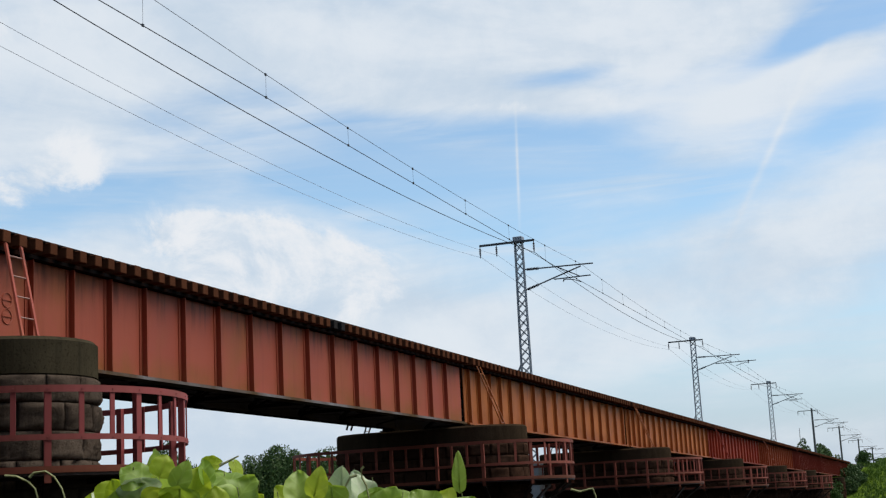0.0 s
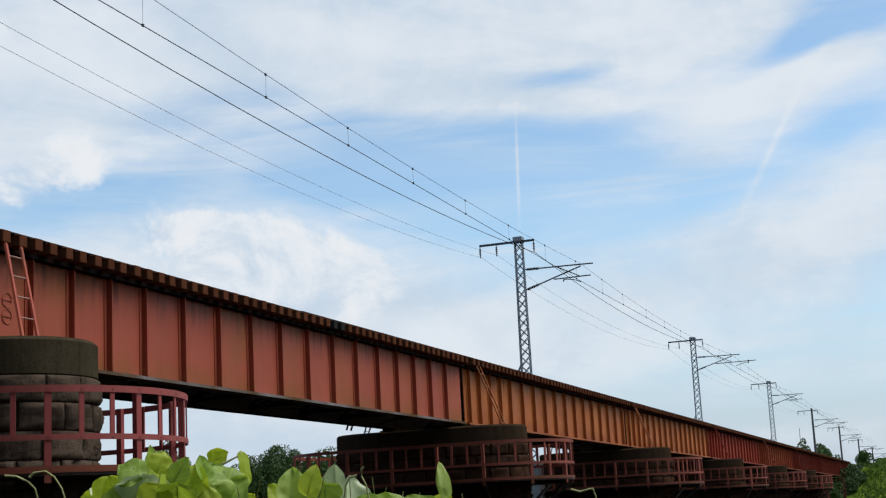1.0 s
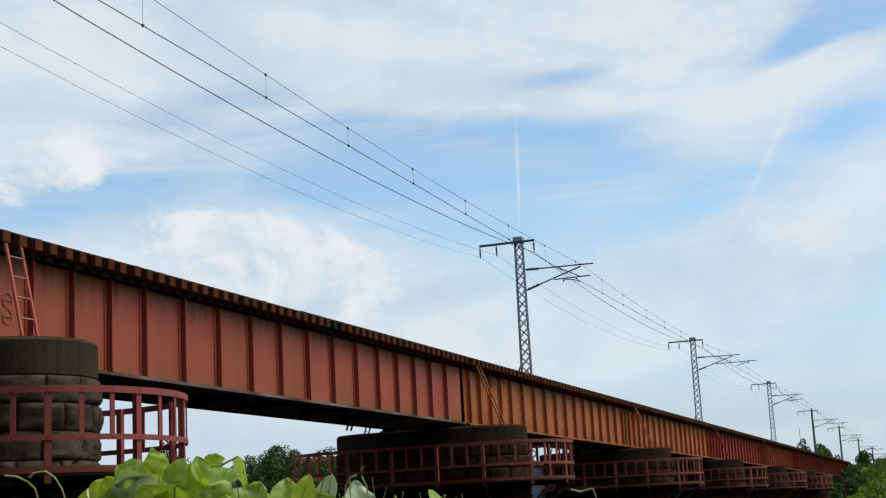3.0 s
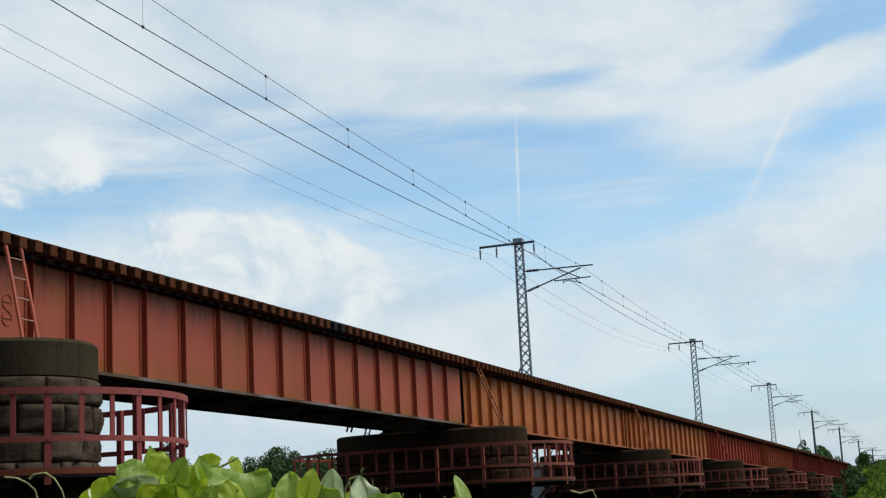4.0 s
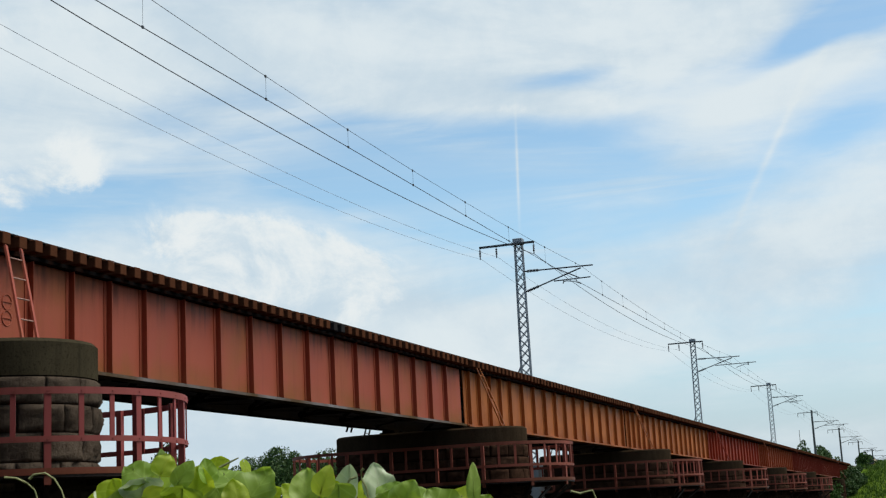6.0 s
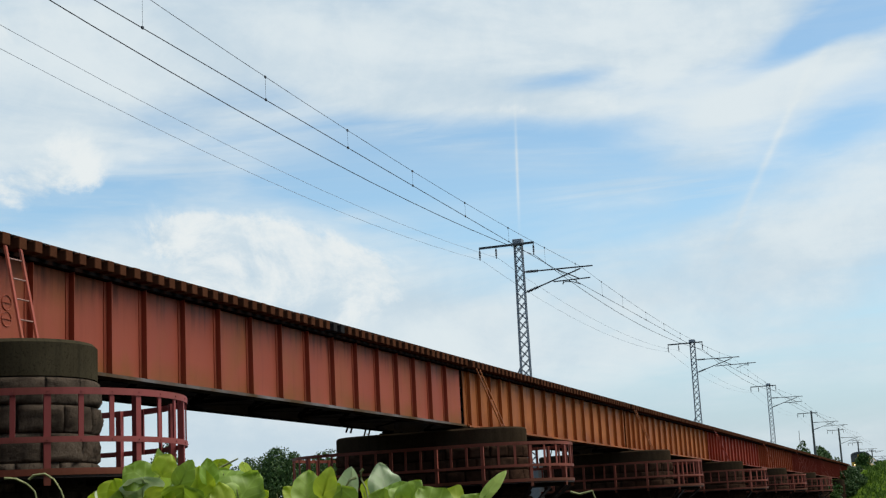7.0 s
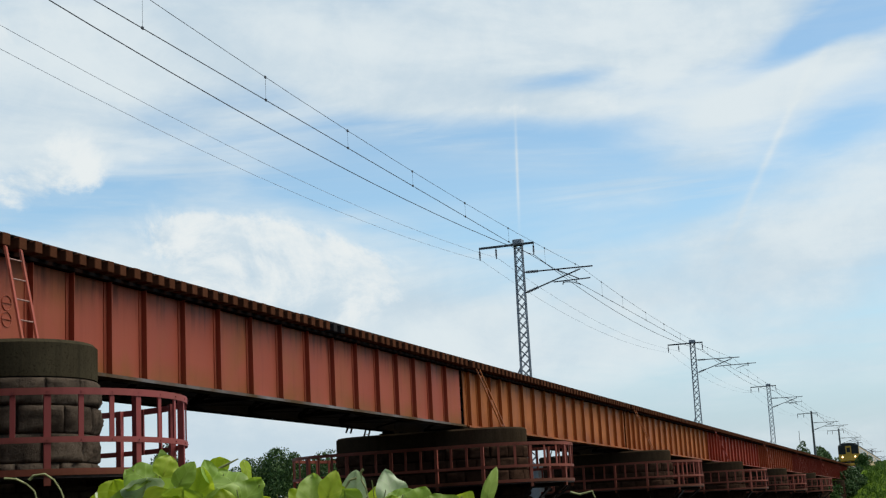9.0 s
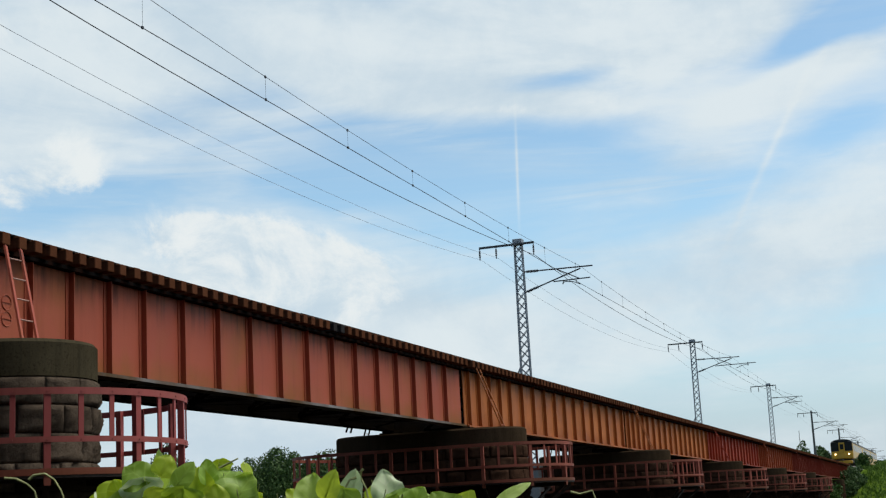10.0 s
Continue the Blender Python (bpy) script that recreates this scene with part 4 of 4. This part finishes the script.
def build_train():
    """Front end at the origin facing -y, wheels on z = 0."""
    root = thing("train", pose(-1.1, 0, BASE + 2.085), "yellow electric multiple unit with dark cab windows", "train")
    for c in range(3):
        y0 = c * 20.2
        bm = bmesh.new()
        box(bm, -1.47, 1.47, y0, y0 + 19.7, 0.85, 3.0, 0, 0.10)
        part("car_body", bm, M["yellow"], root)
        bm = bmesh.new()
        prof = [(-1.46, 2.98), (-1.36, 3.22), (-1.05, 3.42), (-0.5, 3.53), (0, 3.56), (0.5, 3.53), (1.05, 3.42), (1.36, 3.22), (1.46, 2.98)]
        ends = [[bm.verts.new((x, yy, z)) for x, z in prof] for yy in (y0 + 0.05, y0 + 19.65)]
        for i in range(len(prof) - 1):
            bm.faces.new((ends[0][i], ends[0][i + 1], ends[1][i + 1], ends[1][i]))
        bm.faces.new(ends[0][::-1])
        bm.faces.new(ends[1])
        part("roof", bm, M["roof_grey"], root)
        bm = bmesh.new()
        box(bm, -1.2, 1.2, y0 + 0.4, y0 + 19.3, 0.35, 0.845)
        part("underframe", bm, M["under_gear"], root)
        for yb in (3.0, 16.7):
            bm = bmesh.new()
            box(bm, -1.0, 1.0, y0 + yb - 1.5, y0 + yb + 1.5, 0.3, 0.7, 0, 0.05)
            part("bogie", bm, M["under_gear"], root)
            for dy in (-1.05, 1.05):
                for x in (-0.56, 0.56):
                    bm = bmesh.new()
                    tube(bm, [(x - 0.06, y0 + yb + dy, 0.43), (x + 0.06, y0 + yb + dy, 0.43)], 0.43, 16)
                    part("wheel", bm, M["under_gear"], root)
        for i in range(8):
            for s in (-1, 1):
                bm = bmesh.new()
                box(bm, s * 1.472 - 0.01, s * 1.472 + 0.01, y0 + 1.6 + i * 2.2, y0 + 3.0 + i * 2.2, 1.9, 2.75)
                part("side_window", bm, M["black_glass"], root)
    for a, b in ((-1.44, -0.40), (0.40, 1.44)):
        bm = bmesh.new()
        box(bm, a, b, -0.03, 0.02, 1.90, 3.16, 0, 0.03)
        part("cab_window", bm, M["black_glass"], root)
    bm = bmesh.new()
    box(bm, -0.38, 0.38, -0.05, 0.02, 0.95, 3.08, 0, 0.02)
    part("end_door", bm, M["yellow"], root)
    bm = bmesh.new()
    box(bm, -0.24, 0.24, -0.07, -0.045, 2.15, 2.85, 0, 0.01)
    part("door_window", bm, M["black_glass"], root)
    bm = bmesh.new()
    box(bm, -0.95, 0.95, -0.06, 0.02, 3.17, 3.42, 0, 0.02)
    part("destination_box", bm, M["black_glass"], root, "dark destination box")
    for x in (-0.9, 0.9):
        bm = bmesh.new()
        tube(bm, [(x, -0.06, 1.5), (x, 0.02, 1.5)], 0.10, 14)
        part("headlight", bm, M["lamp"], root, "glowing warm headlight")
    bm = bmesh.new()
    box(bm, -1.3, 1.3, -0.1, 0.25, 0.2, 0.6, 0, 0.06)
    part("skirt", bm, M["yellow"], root, "yellow front skirt")
    bm = bmesh.new()
    box(bm, -0.15, 0.15, -0.5, 0.1, 0.6, 0.84, 0, 0.04)
    part("coupler", bm, M["under_gear"], root)
    return root


M["roof_tile"] = simple("pale_roof_sheet", (0.38, 0.40, 0.42), (0.46, 0.48, 0.50), 0.8, 0.6, 0.2)
build_house()
TRAIN = build_train()


# ---- vines in front of the camera ----


def kudzu_mat(name, deep, bright, through_leaf, share):
    m = Mat(name, 0.5)
    sep = m.t.nodes.new("ShaderNodeSeparateXYZ")
    m.link(m.co, sep.inputs[0])

    def op(kind, a, b=None):
        n = m.t.nodes.new("ShaderNodeMath")
        n.operation = kind
        for i, v in enumerate((a, b)):
            if isinstance(v, (int, float)):
                n.inputs[i].default_value = v
            elif v is not None:
                m.link(v, n.inputs[i])
        return n.outputs[0]

    # side veins run obliquely forward from the midrib
    side = op("ABSOLUTE", sep.outputs[0])
    ribs = op("SINE", op("MULTIPLY", op("SUBTRACT", sep.outputs[1], op("MULTIPLY", side, 0.8)), 290.0))
    mid = m.step(side, 0.0022, 0.0008)
    lines = op("MAXIMUM", m.step(ribs, 0.80, 0.97), mid)
    veins = m.noise(60.0, 3, 0.5, m.scaled((1.0, 0.35, 1.0)))
    rnd = m.random()
    c = m.mix(rnd, deep, bright)
    c = m.mix(m.mul(m.step(veins, 0.45, 0.7), 0.35), c, tuple(0.6 * v for v in deep))
    c = m.mix(m.mul(m.step(m.noise(18.0, 4, 0.6), 0.58, 0.75), 0.3), c, tuple(1.15 * v for v in bright))
    c = m.mix(m.mul(lines, 0.3), c, tuple(min(0.8, 1.35 * v) for v in bright))
    m.color(c).bump(op("ADD", op("MULTIPLY", ribs, 0.5), veins), 0.16, 0.002)
    tr = m.t.nodes.new("ShaderNodeBsdfTranslucent")
    glow = m.mix(0.5, c, through_leaf)
    m.link(glow, tr.inputs["Color"])
    mx = m.t.nodes.new("ShaderNodeMixShader")
    mx.inputs[0].default_value = share
    m.link(m.b.outputs[0], mx.inputs[1])
    m.link(tr.outputs[0], mx.inputs[2])
    m.link(mx.outputs[0], m.t.nodes["Material Output"].inputs["Surface"])
    return m.m


# upper faces, young leaves with the light behind them, and pale felted undersides
M["kudzu"] = kudzu_mat("kudzu_leaf", (0.22, 0.37, 0.035), (0.40, 0.54, 0.11), (0.52, 0.70, 0.04), 0.42)
M["kudzu_young"] = kudzu_mat("young_kudzu_leaf", (0.40, 0.54, 0.025), (0.54, 0.66, 0.08), (0.70, 0.80, 0.03), 0.55)
M["kudzu_pale"] = kudzu_mat("kudzu_leaf_underside", (0.50, 0.63, 0.34), (0.64, 0.74, 0.48), (0.60, 0.74, 0.32), 0.35)
M["vine_stem"] = simple("hairy_vine_stem", (0.36, 0.38, 0.16), (0.44, 0.46, 0.22), 20.0, 0.8, 0.3)


def leaf_mesh(seed, w, l, mat):
    """A broad leaflet, rounded at the foot and pointed at the tip, wavy and folded along its midrib; it is centred and its tip shows +y."""
    rng = random.Random(seed)
    bm = bmesh.new()
    fold, droop, twist = rng.uniform(-0.15, 0.45), rng.uniform(-0.2, 0.5), rng.uniform(-0.5, 0.5)
    lobe, side = rng.uniform(0.0, 0.16), rng.choice((-1, 1))
    wave, salt = rng.uniform(0.06, 0.11), rng.uniform(0, 50)
    nl, nw = 14, 8
    rows = []
    for i in range(nl + 1):
        v = i / nl
        body = math.sin(math.pi * min(1.0, v ** 0.62)) ** 0.60 * (1 - 0.22 * max(0.0, v - 0.55))
        row = []
        for j in range(-nw // 2, nw // 2 + 1):
            u = j / (nw / 2)
            edge = 1 + lobe * math.exp(-((v - 0.45) / 0.13) ** 2) * (1 if u * side > 0 else 0.1) + 0.075 * noise.noise(Vector((v * 6, u + salt, 0)))
            x = u * (w / 2 * body * edge + 0.0004)
            y = v * l - 0.10 * l * u * u * (1 - v) * (1 if v < 0.5 else 0)
            z = abs(x) * fold - droop * l * 0.5 * (v - 0.3) ** 2 + twist * x * (v - 0.4)
            z += wave * w * abs(u) * noise.noise(Vector((v * 3.5, u * 1.6 + salt, 1.0))) * 2
            row.append(bm.verts.new((x, y - 0.45 * l, z)))
        rows.append(row)
    for a, b in zip(rows, rows[1:]):
        for j in range(nw):
            bm.faces.new((a[j], a[j + 1], b[j + 1], b[j]))
    rib = [(0, v * l - 0.45 * l, -droop * l * 0.5 * (v - 0.3) ** 2 - 0.0006) for v in (0, 0.2, 0.4, 0.6, 0.8, 0.97)]
    tube(bm, rib, 0.0012, 5, taper=0.0005)
    return mesh_of("leaf", bm, mat, True)


def sight(su, sv, d):
    """A place in the vine's space, d metres ahead; su and sv count across and down in steps of d / 2510."""
    return Vector((d * (su - 784) / 2510, d, EYE[2] + d * (923 - 0.0525 * (su - 784) - sv) / 2510))


def blade(v, turn, lean, face):
    """Pose of a leaf at v: turn clockwise from upright, lean of the tip away from the viewer, face turned to the side, in degrees."""
    a, p, q = radians(turn), radians(lean), radians(face)
    y = Vector((math.sin(a) * math.cos(p), math.sin(p), math.cos(a) * math.cos(p)))
    z = Vector((math.sin(q), -math.cos(q), 0.8))
    z = (z - y * z.dot(y)).normalized()
    x = y.cross(z)
    m = Matrix((x, y, z)).transposed().to_4x4()
    m.translation = v
    return m


# leaves of the clump by trailing shoot: place, width, length, turn, lean, face, kind
SHOOTS = {
    "low": [(258, 843, 82, 84, 205, 20, -10, "g"), (273, 817, 40, 36, 20, 10, 20, "y"), (306, 832, 34, 46, 25, 0, 35, "g"), (194, 868, 50, 52, -25, 10, -10, "y"),
            (328, 848, 56, 52, 10, 20, 10, "y"), (311, 862, 60, 42, 75, 20, 0, "p"), (352, 853, 26, 60, 175, 0, 50, "p"), (380, 838, 56, 50, -35, 20, 15, "g"),
            (373, 862, 42, 46, 160, 0, -20, "g"), (166, 874, 34, 36, -50, 0, 0, "p"), (302, 878, 66, 48, 190, 20, 0, "g"), (372, 879, 64, 46, 170, 10, 10, "g"),
            (222, 832, 56, 46, -60, 20, 0, "g"), (232, 866, 64, 56, 200, 20, 20, "p"), (345, 828, 34, 40, -10, 0, 40, "g"), (205, 884, 60, 50, 160, 10, 0, "g"), (262, 884, 60, 50, 200, 10, 0, "y")],
    "young": [(418, 838, 26, 50, 165, 0, 45, "y"), (371, 822, 34, 32, 60, 0, 10, "y")],
    "pointed": [(441, 858, 72, 74, 28, 10, 0, "g"), (404, 868, 44, 48, -20, 10, 20, "y"), (470, 876, 40, 40, 40, 0, 0, "y")],
    "middle": [(522, 861, 50, 56, -5, 10, 10, "g"), (555, 852, 34, 48, 22, 0, 30, "y"), (561, 873, 36, 40, 190, 0, 0, "y"), (597, 857, 44, 56, 5, 10, -15, "p"),
               (494, 875, 34, 36, -40, 0, 0, "y"), (580, 880, 50, 40, 170, 10, 0, "g"), (535, 882, 50, 40, 190, 10, 0, "g")],
    "rising": [(640, 851, 50, 56, -18, 10, 10, "p"), (662, 866, 36, 46, 75, 0, 20, "g"), (622, 874, 46, 44, 200, 0, 0, "y"), (690, 876, 60, 50, 20, 10, -10, "g")],
    "loose": [(720, 876, 60, 46, 62, 10, 0, "g"), (760, 884, 64, 56, -25, 10, 0, "g"), (795, 877, 50, 34, -60, 10, 0, "y"), (838, 886, 44, 36, 40, 10, 0, "g"), (675, 886, 60, 46, 10, 0, 0, "g")],
}
# how each shoot sways: seconds, across, down
SWAY = {
    "low": [(0, 0, 16), (0.5, 2, 12), (1.0, -4, 9), (1.6, -4, 14), (2.0, 2, 10), (2.7, -10, 10), (3.8, -6, 8), (4.5, -8, 6), (5.5, 0, 12), (6.8, 6, 10), (7.5, 6, 13), (8.5, 3, 10), (9.2, 8, 12), (10, 5, 12)],
    "young": [(0, -12, 8), (0.5, -4, 0), (1.0, 0, -4), (1.6, -4, 2), (2.0, -6, 2), (2.7, -6, 4), (3.8, -14, 2), (4.5, -10, 0), (5.5, 0, 4), (6.8, 6, 10), (7.5, 4, 8), (8.5, 0, 6), (9.2, 6, 8), (10, 8, 10)],
    "pointed": [(0, -34, 24), (0.5, -24, 26), (0.8, -8, 5), (1.0, -50, 23), (1.4, -30, 29), (1.8, -16, 39), (2.0, -20, 41), (2.7, -20, 43), (3.8, -12, 15), (4.5, -8, 9), (5.5, 0, 9), (6.8, -20, 13), (7.5, -32, 15), (8.5, -22, 23), (9.5, -24, 25), (10, -36, 17)],
    "middle": [(0, -12, 8), (0.8, -20, 4), (1.6, -30, 16), (2.0, -32, 28), (2.7, -36, 24), (3.8, -28, 10), (4.5, -20, 6), (5.5, 0, 2), (6.8, 2, 4), (7.5, 12, 10), (8.5, 8, 14), (9.2, 14, 10), (10, 10, 10)],
    "rising": [(0, -24, 18), (0.8, -34, 26), (1.6, -36, 34), (2.7, -30, 38), (3.8, -20, 28), (4.5, -14, 22), (5.5, 0, 6), (6.8, 18, 4), (7.5, 20, 6), (8.2, 26, 12), (9.2, 30, 16), (10, 24, 16)],
    "loose": [(0, -34, 15), (0.8, -44, 21), (1.6, -40, 27), (2.7, -28, 33), (3.8, -26, 29), (4.5, -20, 25), (5.5, 0, 13), (6.8, -20, 7), (7.5, -18, 5), (8.5, -10, 15), (9.5, 0, 19), (10, 0, 17)],
}
LEAVES = []


def build_vines():
    rng = random.Random(11)
    root = thing("kudzu_vine", pose(*EYE[:2], 0, 0, 0, YAW), "bright green kudzu vine with broad leaves", "vine")
    coat = {"g": M["kudzu"], "y": M["kudzu_young"], "p": M["kudzu_pale"]}
    shared_kinds = {c: [leaf_mesh(90 + 7 * k + i, w, w * 1.02, coat[c]) for i, w in enumerate((0.035, 0.042, 0.05, 0.056))] for k, c in enumerate("gyp")}
    count = 0
    for shoot, blades in SHOOTS.items():
        for su, sv, w, l, turn, lean, face, kind in blades:
            count += 1
            d = 2.25 + 0.3 * rng.random()
            o = part("leaf", leaf_mesh(count, 1.14 * w * d / 2510, 1.10 * l * d / 2510, coat[kind]), None, root)
            m = blade(sight(su, sv, d), turn + rng.uniform(-8, 8), lean + rng.uniform(-12, 12), face + rng.uniform(-10, 10))
            LEAVES.append((o, m, shoot, d, rng.uniform(0, 6.3), rng.uniform(0.6, 1.2)))
    # the lower storey of the clump
    for i in range(90):
        su = rng.uniform(150, 420) if i % 2 else rng.uniform(400, 850)
        shoot = "low" if su < 400 else "pointed" if su < 480 else "middle" if su < 600 else "rising" if su < 690 else "loose"
        top = 868 if su < 375 else 908 if su < 485 else 896
        d = rng.uniform(2.45, 3.0)
        o = part("leaf", rng.choice(shared_kinds[rng.choice("ggggyyp")]), None, root)
        m = blade(sight(su, top + 70 * rng.random(), d), rng.uniform(-180, 180), rng.gauss(10, 20), rng.gauss(0, 30))
        LEAVES.append((o, m, shoot, d, rng.uniform(0, 6.3), rng.uniform(0.6, 1.2)))
    for o, m, shoot, d, ph, amp in LEAVES:
        o.matrix_local = m
    petioles = bmesh.new()
    for o, m, shoot, d, ph, amp in LEAVES:
        q = m @ Vector((0, 0, -0.004))
        tube(petioles, [q, q + Vector((rng.uniform(-.02, .02), 0.02, -0.05)), q + Vector((rng.uniform(-.05, .05), 0.04, -0.3))], 0.0009, 4, taper=0.0014)
    tagged(part("stalk", petioles, M["vine_stem"], root), kind="stuff")
    # a narrow leaf on a long stalk that the wind throws about
    SWINGING.append(part("leaf", leaf_mesh(3, 0.022, 0.062, M["kudzu"]), None, root))
    # stems and curling tendrils
    for i in range(22):
        bm = bmesh.new()
        su = rng.uniform(180, 830)
        a = sight(su, 880 + rng.uniform(0, 30), rng.uniform(2.3, 2.9))
        tube(bm, [(a.x + rng.uniform(-.2, .2), a.y + 0.1, 0.0), (a.x + rng.uniform(-.1, .1), a.y + 0.05, a.z - 0.9), (a.x + rng.uniform(-.05, .05), a.y + 0.02, a.z - 0.3), a], 0.004, 6, taper=0.0022)
        part("stem", bm, M["vine_stem"], root)
    for pts in (((-5, 850), (15, 851), (35, 860), (48, 872), (56, 900)), ((38, 853), (46, 845), (66, 842), (82, 852), (95, 872), (104, 900)),
                ((372, 832), (388, 824), (406, 815)), ((984, 872), (1000, 876), (1022, 870), (1027, 884), (1028, 905)), ((625, 833), (620, 838), (621, 852), (628, 866), (632, 890)),
                ((612, 848), (600, 852), (592, 866), (588, 890))):
        bm = bmesh.new()
        tube(bm, [sight(x, y, 2.4) for x, y in pts], 0.0026, 6, taper=0.0013)
        part("tendril", bm, M["vine_stem"], root)


SWINGING = []
build_vines()


def motions():
    rows = []
    for i in range(11):
        y = 289.4 - 12.52 * i
        rows.append((i * 1.0, pose(-1.1, y, BASE + 2.085 - 0.028 * max(0.0, y - 180), -1.6 * min(1.0, max(0.0, (y - 170) / 20)))))
    walk(TRAIN, rows)
    for o, m, shoot, d, ph, amp in LEAVES:
        rows = []
        for t, across, down in SWAY[shoot]:
            a = amp * (6 * math.sin(1.9 * t + ph) + 4 * math.sin(3.7 * t + 2 * ph))
            b = amp * 7 * math.sin(1.6 * t + 1.3 * ph)
            shift = Vector((across, 0, -down)) * d / 2510
            rows.append((t, Matrix.Translation(shift) @ m @ pose(0, 0, 0, a, b, 0.6 * b)))
        walk(o, rows)
    # the loose leaf rears up at first and then bobs low
    path = ((0.0, 791, 842, 0, 0), (0.4, 752, 848, -18, 20), (0.8, 748, 858, -20, 30), (1.2, 777, 852, 0, 20), (1.6, 742, 864, -25, 30), (2.0, 790, 886, -10, 40), (2.7, 740, 896, -30, 40),
            (3.8, 800, 876, -20, 30), (4.5, 771, 868, -15, 30), (5.0, 812, 866, 0, 20), (5.6, 809, 857, -5, 10), (6.8, 846, 858, 35, 20), (7.5, 860, 866, 50, 20),
            (8.2, 866, 864, 45, 20), (9.0, 846, 860, 20, 20), (9.8, 884, 874, 62, 20), (10.0, 886, 872, 62, 20))
    for o in SWINGING:
        walk(o, [(t, blade(sight(x, y, 2.3), turn, lean, 0)) for t, x, y, turn, lean in path])


motions()
